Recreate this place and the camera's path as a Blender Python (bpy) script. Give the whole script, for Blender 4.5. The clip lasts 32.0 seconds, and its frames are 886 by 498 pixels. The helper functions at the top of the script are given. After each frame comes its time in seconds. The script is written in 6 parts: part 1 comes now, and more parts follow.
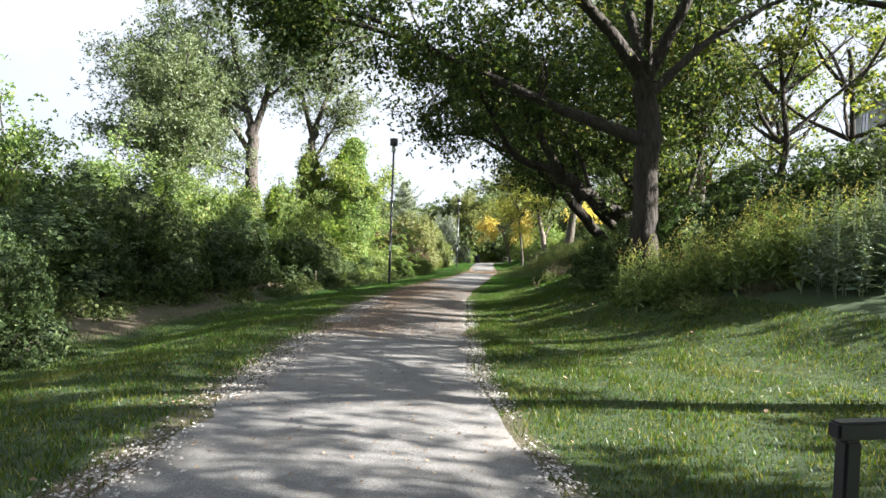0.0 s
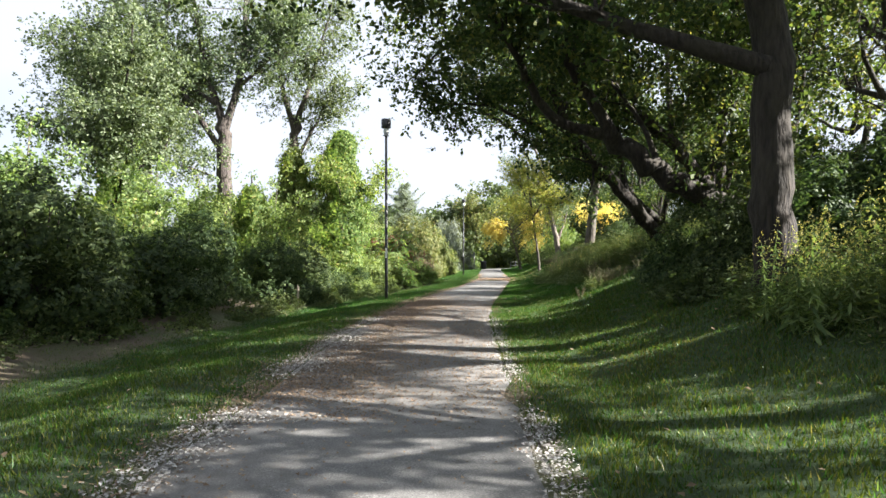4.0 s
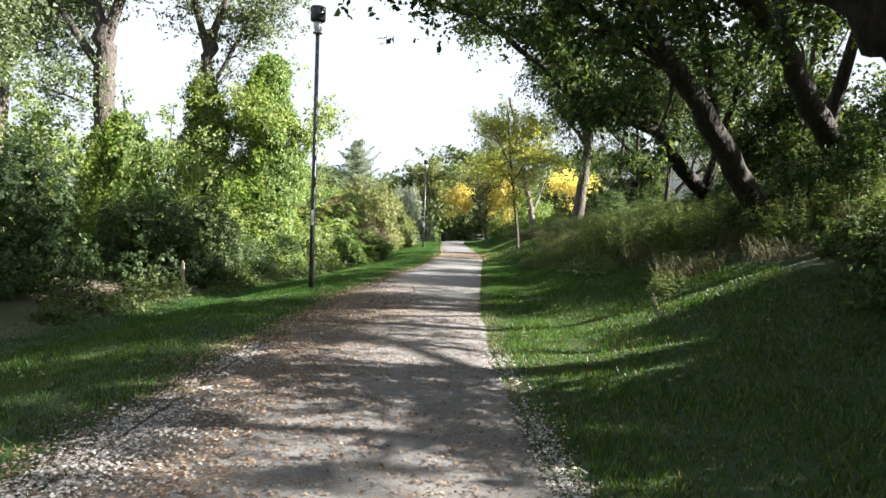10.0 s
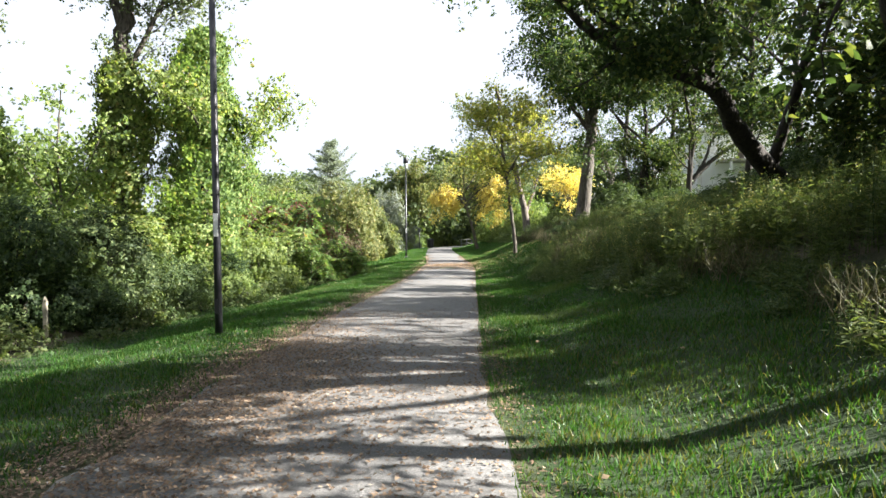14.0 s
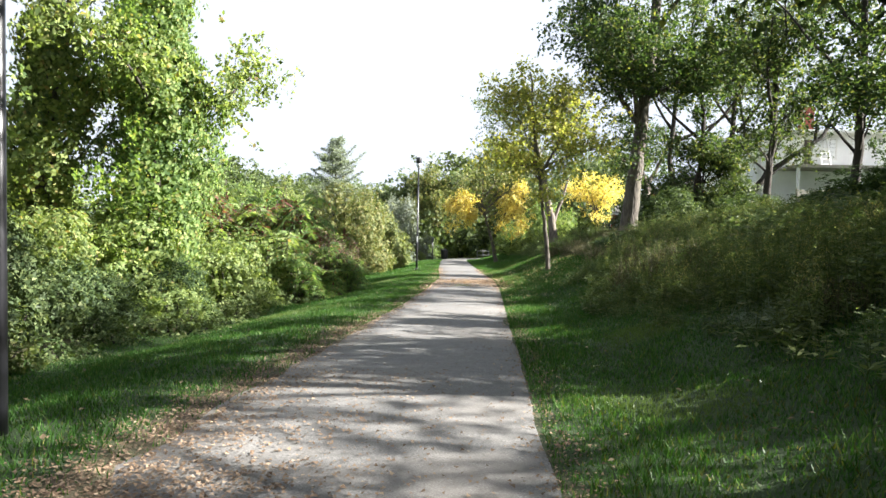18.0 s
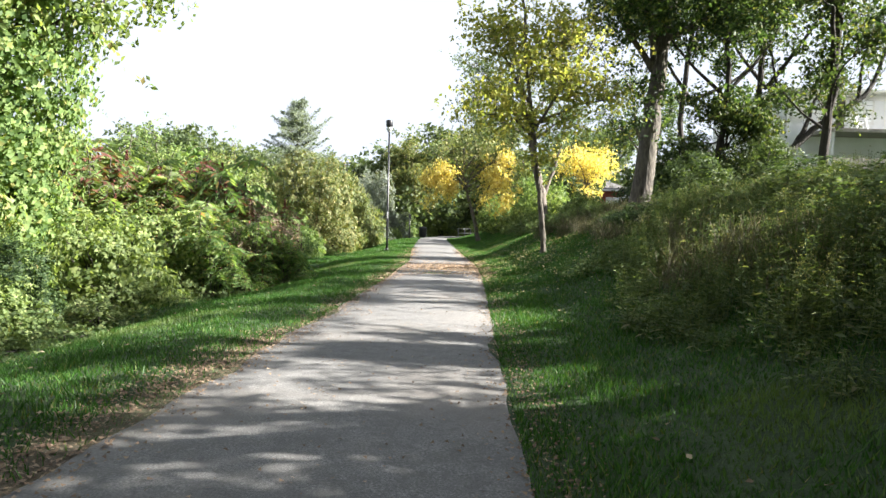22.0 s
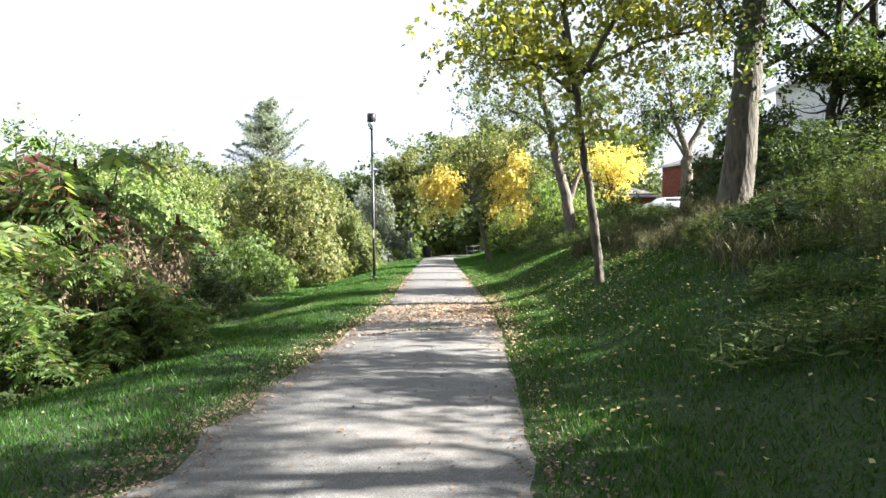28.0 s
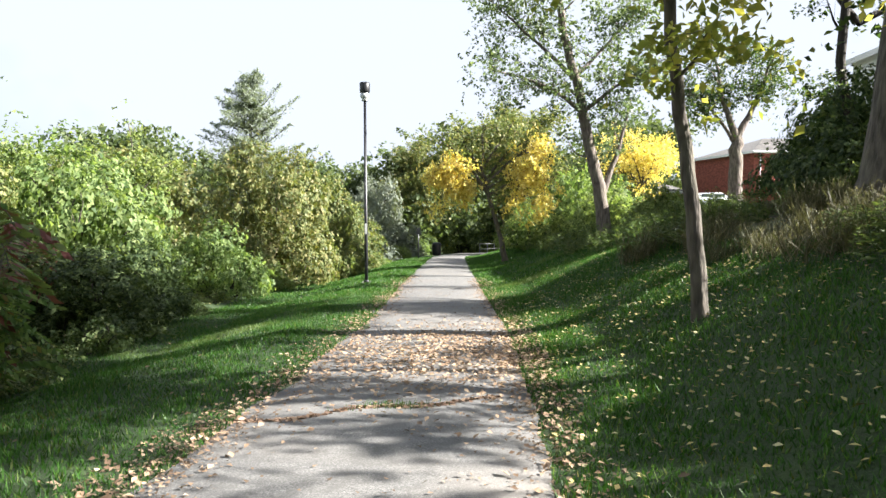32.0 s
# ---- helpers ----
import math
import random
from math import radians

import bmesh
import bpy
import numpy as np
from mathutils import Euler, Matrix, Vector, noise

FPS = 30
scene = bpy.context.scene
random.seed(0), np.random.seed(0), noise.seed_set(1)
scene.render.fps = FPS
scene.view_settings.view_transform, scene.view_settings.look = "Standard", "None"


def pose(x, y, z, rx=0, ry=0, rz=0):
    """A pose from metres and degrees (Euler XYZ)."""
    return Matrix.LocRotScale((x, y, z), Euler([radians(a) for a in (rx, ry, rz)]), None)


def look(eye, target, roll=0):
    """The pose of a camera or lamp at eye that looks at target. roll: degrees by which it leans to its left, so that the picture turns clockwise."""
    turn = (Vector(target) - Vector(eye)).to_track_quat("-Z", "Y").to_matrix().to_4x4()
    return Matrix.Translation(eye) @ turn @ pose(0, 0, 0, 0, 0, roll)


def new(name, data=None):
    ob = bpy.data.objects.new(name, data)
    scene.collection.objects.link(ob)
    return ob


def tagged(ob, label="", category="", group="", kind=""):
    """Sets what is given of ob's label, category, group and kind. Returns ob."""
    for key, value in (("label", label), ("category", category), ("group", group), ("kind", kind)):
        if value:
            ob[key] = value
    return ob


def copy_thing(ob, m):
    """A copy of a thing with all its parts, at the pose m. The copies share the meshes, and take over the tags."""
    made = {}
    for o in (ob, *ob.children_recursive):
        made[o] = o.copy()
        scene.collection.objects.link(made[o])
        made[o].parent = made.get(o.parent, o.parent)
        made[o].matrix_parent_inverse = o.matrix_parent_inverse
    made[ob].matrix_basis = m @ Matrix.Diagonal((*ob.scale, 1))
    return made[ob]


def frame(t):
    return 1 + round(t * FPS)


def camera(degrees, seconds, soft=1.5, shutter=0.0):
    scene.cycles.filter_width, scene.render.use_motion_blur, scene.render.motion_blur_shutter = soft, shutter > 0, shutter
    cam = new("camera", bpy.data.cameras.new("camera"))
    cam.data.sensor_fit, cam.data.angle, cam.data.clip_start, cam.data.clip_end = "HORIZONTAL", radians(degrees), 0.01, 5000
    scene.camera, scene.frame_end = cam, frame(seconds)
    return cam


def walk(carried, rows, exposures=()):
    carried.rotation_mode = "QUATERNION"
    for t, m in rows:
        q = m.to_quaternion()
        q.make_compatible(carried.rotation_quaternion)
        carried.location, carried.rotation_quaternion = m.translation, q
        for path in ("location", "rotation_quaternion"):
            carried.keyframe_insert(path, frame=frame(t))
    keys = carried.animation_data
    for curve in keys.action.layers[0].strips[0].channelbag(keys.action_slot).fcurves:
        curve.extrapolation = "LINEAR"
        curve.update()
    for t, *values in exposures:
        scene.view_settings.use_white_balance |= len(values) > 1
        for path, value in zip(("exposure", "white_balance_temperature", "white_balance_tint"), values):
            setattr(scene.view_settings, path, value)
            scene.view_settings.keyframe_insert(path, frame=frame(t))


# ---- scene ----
cam = camera(66.4, 32.0)
EXPO, SKY, SUN = 2.58, 0.0278, 5.0
METRES, EYE, TILT, LEAN, TURN = 41.0, 1.38, 0.0, 0.0, 0.0
ROWS = [
    (0.0, 0.0, 0.0, 0.0, 0.08, -2.05, -2.19),
    (0.5, -0.0006, 0.0167, -0.0007, 0.32, -1.27, -1.75),
    (1.0, -0.0018, 0.0329, -0.0023, 1.16, -0.81, -2.19),
    (1.5, -0.0015, 0.05, -0.0034, 0.89, -0.64, -0.97),
    (2.0, -0.0026, 0.066, -0.0051, 1.38, -0.88, -2.25),
    (2.5, -0.003, 0.083, -0.0055, 0.0, -1.41, -0.06),
    (3.0, -0.0037, 0.1004, -0.0059, 0.6, -1.7, -2.41),
    (3.5, -0.0045, 0.1167, -0.0067, 0.21, -1.37, 0.34),
    (5.5, -0.0054, 0.1823, -0.0099, 0.01, -1.63, -2.32),
    (6.0, -0.0052, 0.1991, -0.0099, -1.96, -1.23, -0.62),
    (6.5, -0.0056, 0.2147, -0.0099, -1.89, -0.35, -2.4),
    (7.0, -0.0067, 0.2326, -0.01, -2.98, -0.7, -0.68),
    (7.5, -0.0069, 0.2488, -0.0107, -3.72, -1.84, -1.57),
    (8.0, -0.0075, 0.2655, -0.0123, -3.75, -3.13, -1.65),
    (8.5, -0.0067, 0.2801, -0.0137, -4.34, -3.74, -1.87),
    (9.0, -0.007, 0.2957, -0.0151, -2.8, -3.65, -3.1),
    (9.5, -0.0067, 0.3124, -0.0148, -4.08, -3.84, -0.32),
    (10.0, -0.0061, 0.3291, -0.015, -3.39, -3.85, -2.26),
    (10.5, -0.0057, 0.3468, -0.0156, -4.41, -3.93, -1.53),
    (11.0, -0.0039, 0.3619, -0.0165, -5.06, -3.53, -1.7),
    (11.5, -0.0023, 0.3785, -0.0177, -5.43, -3.3, -1.97),
    (12.0, 0.0, 0.3939, -0.0188, -6.38, -3.42, -1.4),
    (12.5, 0.0012, 0.4092, -0.0198, -5.69, -3.54, -2.9),
    (13.0, 0.0026, 0.4251, -0.0198, -5.91, -3.81, 0.17),
    (13.5, 0.0047, 0.4413, -0.0193, -4.41, -3.31, -2.26),
    (14.0, 0.0058, 0.4576, -0.0199, -4.55, -3.36, 0.12),
    (14.5, 0.0077, 0.4697, -0.0209, -3.09, -2.97, 0.24),
    (16.5, 0.0074, 0.5364, -0.024, -1.21, -2.72, 0.54),
    (17.0, 0.0091, 0.5521, -0.0246, -1.09, -2.31, -0.88),
    (17.5, 0.0107, 0.5684, -0.0245, -2.12, -1.98, -0.79),
    (18.0, 0.0132, 0.5836, -0.0257, -3.31, -2.46, -1.34),
    (18.5, 0.0148, 0.5996, -0.0271, -3.84, -3.04, -0.57),
    (19.0, 0.0168, 0.6144, -0.028, -5.38, -4.29, -0.13),
    (19.5, 0.0185, 0.6293, -0.0285, -5.09, -5.12, -1.58),
    (20.0, 0.0202, 0.6443, -0.0285, -5.76, -5.43, 0.64),
    (20.5, 0.0229, 0.6592, -0.0285, -4.79, -4.52, -1.06),
    (21.0, 0.0251, 0.6752, -0.0293, -4.7, -4.1, -0.22),
    (21.5, 0.0278, 0.6897, -0.0303, -5.31, -4.25, 0.33),
    (22.0, 0.0305, 0.7051, -0.0313, -4.77, -4.29, -1.59),
    (22.5, 0.0333, 0.7202, -0.0315, -7.08, -5.39, 0.17),
    (23.0, 0.0354, 0.7354, -0.0315, -6.4, -5.77, -2.06),
    (23.5, 0.0372, 0.7502, -0.0317, -7.33, -6.07, -1.74),
    (24.0, 0.0387, 0.764, -0.0329, -8.26, -6.67, -0.78),
    (24.5, 0.04, 0.7792, -0.0337, -8.07, -6.5, -1.49),
    (25.0, 0.0417, 0.7938, -0.0347, -8.38, -6.62, -0.3),
    (25.5, 0.0432, 0.8085, -0.0352, -5.68, -5.99, -1.91),
    (26.0, 0.0446, 0.8239, -0.0346, -4.58, -4.53, 0.32),
    (26.5, 0.0463, 0.839, -0.0348, -2.91, -3.53, -0.81),
    (28.5, 0.0555, 0.8936, -0.0372, -4.27, -2.83, 1.12),
    (29.0, 0.0578, 0.9083, -0.0372, -3.63, -2.77, -0.79),
    (29.5, 0.0592, 0.9234, -0.0374, -4.24, -2.97, 0.3),
    (30.0, 0.0616, 0.9368, -0.0381, -3.72, -3.15, -0.88),
    (30.5, 0.0625, 0.9516, -0.0392, -3.08, -3.38, -0.96),
    (31.0, 0.0642, 0.9654, -0.0397, -3.97, -3.55, 0.22),
    (31.5, 0.0655, 0.9791, -0.0401, -2.74, -2.83, -1.42),
    (32.0, 0.0664, 0.9936, -0.0404, -2.85, -3.13, 0.14),
]
walk(cam, [(t, pose(0, 0, EYE, TILT, LEAN, TURN) @ pose(METRES * x, METRES * y, METRES * z, 90 + pitch, roll, yaw)) for t, x, y, z, yaw, pitch, roll in ROWS],
     exposures=[(0.0, EXPO - 0.04), (5.0, EXPO - 0.06), (8.0, EXPO - 0.05), (14.0, EXPO), (22.0, EXPO - 0.02), (23.5, EXPO + 0.13), (26.0, EXPO + 0.28), (29.0, EXPO - 0.06), (32.0, EXPO - 0.14)])

# ---- sky and sun ----
SUN_AZ, SUN_EL = radians(97), radians(31)      # from the y axis towards +x
world = bpy.data.worlds.new("world")
scene.world = world
world.use_nodes = True
wn = world.node_tree
sky = wn.nodes.new("ShaderNodeTexSky")
sky.sky_type, sky.sun_disc = "NISHITA", False
sky.sun_elevation, sky.sun_rotation = SUN_EL, SUN_AZ
sky.air_density, sky.dust_density = 1.0, 1.2
# thin white cloud over most of the blue
wc, wt, wm, wr = [wn.nodes.new(k) for k in ("ShaderNodeTexCoord", "ShaderNodeTexNoise", "ShaderNodeMix", "ShaderNodeValToRGB")]
wt.inputs["Scale"].default_value, wt.inputs["Detail"].default_value = 1.6, 5.0
wm.data_type = "RGBA"
wm.inputs[7].default_value = (6.4, 6.95, 8.0, 1)
wr.color_ramp.elements[0].position, wr.color_ramp.elements[0].color = 0.34, (0.35, 0.35, 0.35, 1)
wr.color_ramp.elements[1].position, wr.color_ramp.elements[1].color = 0.48, (0.96, 0.96, 0.96, 1)
wn.links.new(wc.outputs["Generated"], wt.inputs["Vector"])
wn.links.new(wt.outputs["Fac"], wr.inputs[0])
wn.links.new(wr.outputs[0], wm.inputs[0])
wn.links.new(sky.outputs[0], wm.inputs[6])
wn.links.new(wm.outputs[2], wn.nodes["Background"].inputs[0])
wn.nodes["Background"].inputs[1].default_value = SKY
sun_data = bpy.data.lights.new("sun", "SUN")
sun_data.energy, sun_data.angle, sun_data.color = SUN, radians(0.53), (1.0, 0.967, 0.91)
sun = new("sun", sun_data)
sun.matrix_world = look((0, 0, 30), (-math.sin(SUN_AZ) * math.cos(SUN_EL), -math.cos(SUN_AZ) * math.cos(SUN_EL), 30 - math.sin(SUN_EL)))


# ---- materials ----
def material(name):
    m = bpy.data.materials.new(name)
    m.use_nodes = True
    nt = m.node_tree
    return m, nt, nt.nodes["Principled BSDF"], nt.nodes["Material Output"]


def ramp(nt, fac, stops):
    r = nt.nodes.new("ShaderNodeValToRGB")
    while len(r.color_ramp.elements) < len(stops):
        r.color_ramp.elements.new(0.5)
    for e, (p, c) in zip(r.color_ramp.elements, stops):
        e.position, e.color = p, (*c, 1)
    nt.links.new(fac, r.inputs[0])
    return r.outputs[0]


def noise_tex(nt, scale, detail=4.0, rough=0.6, coord="Object"):
    c = nt.nodes.new("ShaderNodeTexCoord")
    n = nt.nodes.new("ShaderNodeTexNoise")
    n.inputs["Scale"].default_value, n.inputs["Detail"].default_value, n.inputs["Roughness"].default_value = scale, detail, rough
    nt.links.new(c.outputs[coord], n.inputs["Vector"])
    return n.outputs["Fac"]


def mixed(nt, fac, a, b, mode="MIX"):
    m = nt.nodes.new("ShaderNodeMix")
    m.data_type, m.blend_type = "RGBA", mode
    if isinstance(fac, float):
        m.inputs[0].default_value = fac
    else:
        nt.links.new(fac, m.inputs[0])
    for s, v in ((6, a), (7, b)):
        if isinstance(v, tuple):
            m.inputs[s].default_value = (*v, 1)
        else:
            nt.links.new(v, m.inputs[s])
    return m.outputs[2]


def bumped(nt, bsdf, height, strength, distance):
    b = nt.nodes.new("ShaderNodeBump")
    b.inputs["Strength"].default_value, b.inputs["Distance"].default_value = strength, distance
    nt.links.new(height, b.inputs["Height"])
    nt.links.new(b.outputs[0], bsdf.inputs["Normal"])


def leaf_material(name, stops, through_light=0.4, rough=0.55, patch=None, sat=0.8):
    """Leaves: each one its own tone; light also comes through them."""
    m, nt, bsdf, out = material(name)
    geo = nt.nodes.new("ShaderNodeNewGeometry")
    col = ramp(nt, geo.outputs["Random Per Island"], stops)
    if patch:
        n = noise_tex(nt, patch[0], 2.0)
        col = mixed(nt, ramp(nt, n, [(patch[2], (0, 0, 0)), (patch[2] + 0.1, (1, 1, 1))]), col, patch[1])
    info = nt.nodes.new("ShaderNodeObjectInfo")
    hsv = nt.nodes.new("ShaderNodeHueSaturation")
    mr = nt.nodes.new("ShaderNodeMapRange")
    mr.inputs[3].default_value, mr.inputs[4].default_value = 0.485, 0.515
    nt.links.new(info.outputs["Random"], mr.inputs[0])
    nt.links.new(mr.outputs[0], hsv.inputs["Hue"])
    hsv.inputs["Saturation"].default_value, hsv.inputs["Value"].default_value = sat, 0.9
    nt.links.new(col, hsv.inputs["Color"])
    nt.links.new(hsv.outputs[0], bsdf.inputs["Base Color"])
    bsdf.inputs["Roughness"].default_value = rough
    bsdf.inputs["Specular IOR Level"].default_value = 0.22
    tr = nt.nodes.new("ShaderNodeBsdfTranslucent")
    warm = mixed(nt, 1.0, hsv.outputs[0], (1.15, 1.2, 0.55), "MULTIPLY")
    nt.links.new(warm, tr.inputs["Color"])
    mix = nt.nodes.new("ShaderNodeMixShader")
    mix.inputs[0].default_value = through_light
    nt.links.new(bsdf.outputs[0], mix.inputs[1])
    nt.links.new(tr.outputs[0], mix.inputs[2])
    nt.links.new(mix.outputs[0], out.inputs["Surface"])
    return m


def plain(name, colour, rough=0.6, metal=0.0, scale=8.0, vary=0.25, bump=0.0, island=False):
    m, nt, bsdf, _ = material(name)
    n = noise_tex(nt, scale)
    dark = tuple(c * (1 - vary) for c in colour)
    light = tuple(min(1, c * (1 + vary)) for c in colour)
    col = ramp(nt, n, [(0.3, dark), (0.7, light)])
    if island:
        geo = nt.nodes.new("ShaderNodeNewGeometry")
        col = mixed(nt, 1.0, col, ramp(nt, geo.outputs["Random Per Island"], [(0, (0.6, 0.6, 0.6)), (1, (1.25, 1.2, 1.15))]), "MULTIPLY")
    nt.links.new(col, bsdf.inputs["Base Color"])
    bsdf.inputs["Roughness"].default_value, bsdf.inputs["Metallic"].default_value = rough, metal
    if bump:
        bumped(nt, bsdf, noise_tex(nt, scale * 4), 0.6, bump)
    return m


def bark_material(name, dark, light):
    m, nt, bsdf, _ = material(name)
    c = nt.nodes.new("ShaderNodeTexCoord")
    mp = nt.nodes.new("ShaderNodeMapping")
    mp.inputs["Scale"].default_value = (1, 1, 0.22)
    nt.links.new(c.outputs["Object"], mp.inputs[0])
    n = nt.nodes.new("ShaderNodeTexNoise")
    n.inputs["Scale"].default_value, n.inputs["Detail"].default_value = 16, 6
    nt.links.new(mp.outputs[0], n.inputs["Vector"])
    big = noise_tex(nt, 1.3, 3.0)
    col = ramp(nt, n.outputs["Fac"], [(0.35, dark), (0.65, light)])
    col = mixed(nt, ramp(nt, big, [(0.45, (0, 0, 0)), (0.75, (0.6, 0.6, 0.6))]), col, (light[0] * 0.85, light[1] * 0.98, light[2] * 0.75))
    nt.links.new(col, bsdf.inputs["Base Color"])
    bsdf.inputs["Roughness"].default_value = 0.92
    bumped(nt, bsdf, n.outputs["Fac"], 1.0, 0.06)
    return m


G = lambda r, g, b: (r, g, b)
MAPLE = leaf_material("maple_leaf", [(0, G(.026, .055, .016)), (.55, G(.048, .09, .02)), (.85, G(.11, .165, .03)), (1, G(.24, .23, .04))], 0.48)
MAPLE_GOLD = leaf_material("bank_leaf", [(0, G(.055, .10, .022)), (.5, G(.12, .17, .03)), (.9, G(.24, .26, .04)), (1, G(.36, .29, .05))], 0.55)
COTTON = leaf_material("cottonwood_leaf", [(0, G(.06, .095, .04)), (.6, G(.13, .185, .08)), (1, G(.26, .31, .17))], 0.4, 0.4)
VINE = leaf_material("vine_leaf", [(0, G(.06, .12, .025)), (.45, G(.19, .29, .055)), (.92, G(.32, .41, .09)), (1, G(.42, .31, .08))], 0.54, 0.5, (0.5, (0.30, 0.20, 0.06), 0.70))
SHRUB = leaf_material("shrub_leaf", [(0, G(.025, .055, .016)), (.6, G(.06, .11, .026)), (.9, G(.12, .18, .04)), (1, G(.2, .26, .08))], 0.38)
BRIGHT = leaf_material("bright_shrub_leaf", [(0, G(.06, .12, .028)), (.5, G(.18, .27, .06)), (1, G(.33, .41, .11))], 0.54)
OLIVE = leaf_material("yellowing_leaf", [(0, G(.09, .14, .035)), (.6, G(.18, .225, .055)), (1, G(.34, .30, .08))], 0.4, 0.5, (0.9, (0.32, 0.20, 0.07), 0.68))
SILVER = leaf_material("silvery_leaf", [(0, G(.12, .155, .115)), (1, G(.26, .29, .22))], 0.3)
YELLOW = leaf_material("golden_leaf", [(0, G(.54, .35, .07)), (.35, G(.74, .54, .13)), (.8, G(.85, .67, .23)), (1, G(.86, .75, .40))], 0.45, sat=0.92)
YOUNG = leaf_material("young_ash_leaf", [(0, G(.17, .23, .025)), (.55, G(.34, .38, .04)), (1, G(.58, .51, .06))], 0.54)
PINE = leaf_material("pine_needle", [(0, G(.15, .19, .15)), (1, G(.32, .37, .30))], 0.4, 0.6)
SUMAC = leaf_material("sumac_leaf", [(0, G(.09, .18, .04)), (.7, G(.20, .32, .07)), (.95, G(.31, .40, .09)), (1, G(.46, .15, .05))], 0.5)
SUMAC_RED = leaf_material("red_sumac_cone", [(0, G(.11, .022, .018)), (1, G(.22, .05, .03))], 0.1, 0.8)
FARWOOD = leaf_material("far_wood_leaf", [(0, G(.05, .085, .03)), (.7, G(.10, .15, .05)), (1, G(.17, .21, .07))], 0.4)
WEED = leaf_material("goldenrod_leaf", [(0, G(.05, .088, .021)), (.6, G(.105, .162, .036)), (.95, G(.19, .24, .06)), (1, G(.24, .21, .09))], 0.46)
GOLDENROD = leaf_material("goldenrod_flower", [(0, G(.2, .2, .04)), (1, G(.34, .31, .06))], 0.3)
TALLROD = leaf_material("tall_goldenrod_leaf", [(0, G(.07, .12, .03)), (.6, G(.15, .22, .055)), (1, G(.26, .33, .09))], 0.5)
RODPLUME = leaf_material("goldenrod_plume", [(0, G(.28, .27, .05)), (1, G(.52, .46, .07))], 0.3)
DRYSTALK = leaf_material("dry_stalk", [(0, G(.075, .082, .03)), (.6, G(.145, .13, .065)), (1, G(.29, .25, .15))], 0.3)
SAGE = leaf_material("mugwort_leaf", [(0, G(.13, .19, .12)), (1, G(.24, .31, .2))], 0.3)
BLADE = leaf_material("grass_blade", [(0, G(.026, .075, .013)), (.6, G(.053, .135, .026)), (.92, G(.10, .20, .045)), (1, G(.22, .25, .11))], 0.45, 0.4, (0.35, (0.13, 0.19, 0.06), 0.62), 1.0)
BLADE_DRY = leaf_material("dry_grass_blade", [(0, G(.030, .056, .008)), (.6, G(.072, .106, .015)), (.9, G(.15, .175, .03)), (1, G(.33, .29, .12))], 0.45, 0.4, (0.4, (0.15, 0.145, 0.045), 0.58), 1.0)
FALLEN = leaf_material("fallen_leaf", [(0, G(.09, .055, .03)), (.45, G(.19, .115, .06)), (.8, G(.27, .17, .09)), (1, G(.38, .27, .16))], 0.1, 0.7)
FALLEN_GOLD = leaf_material("fallen_golden_leaf", [(0, G(.30, .19, .05)), (.6, G(.45, .34, .08)), (1, G(.55, .47, .25))], 0.15, 0.7)
DRIFT = leaf_material("drifted_leaf", [(0, G(.15, .085, .04)), (.5, G(.33, .2, .10)), (1, G(.52, .36, .2))], 0.1, 0.7)
DEADVINE = leaf_material("dead_vine", [(0, G(.10, .07, .04)), (.5, G(.22, .15, .085)), (.8, G(.30, .22, .13)), (.9, G(.14, .2, .045)), (1, G(.5, .22, .05))], 0.15, 0.7)
SUMAC_TURN = leaf_material("turning_sumac_leaf", [(0, G(.16, .04, .03)), (.3, G(.27, .075, .045)), (.42, G(.12, .18, .04)), (1, G(.2, .27, .06))], 0.35)
PALE = leaf_material("pale_fallen_leaf", [(0, G(.13, .11, .09)), (.5, G(.28, .26, .23)), (1, G(.60, .58, .54))], 0.05, 0.8)
BARK = bark_material("maple_bark", (0.012, 0.009, 0.0075), (0.046, 0.036, 0.029))
BARK_LIGHT = bark_material("cottonwood_bark", (0.075, 0.058, 0.05), (0.22, 0.18, 0.155))
# BARK_LIGHT at about half strength: the shade on the left trunks is in the colour
BARK_SHADED = bark_material("shaded_cottonwood_bark", (0.034, 0.027, 0.025), (0.105, 0.085, 0.076))
BARK_GREY = bark_material("ash_bark", (0.05, 0.042, 0.035), (0.14, 0.12, 0.098))
BLACK = plain("black_paint", (0.014, 0.014, 0.017), 0.38, 0.0, 14, 0.3, 0.001)
LAMPGLASS = plain("lamp_lens", (0.55, 0.56, 0.56), 0.25, 0.0, 6, 0.12)
STEEL = plain("worn_steel", (0.38, 0.38, 0.37), 0.4, 0.8, 12, 0.25)
PALE_PATCH = plain("pale_patch", (0.7, 0.7, 0.68), 0.5)
CONCRETE = plain("concrete", (0.34, 0.33, 0.31), 0.9, 0.0, 9, 0.25, 0.004)
WOODPALE = plain("weathered_wood", (0.36, 0.31, 0.24), 0.85, 0.0, 12, 0.3)

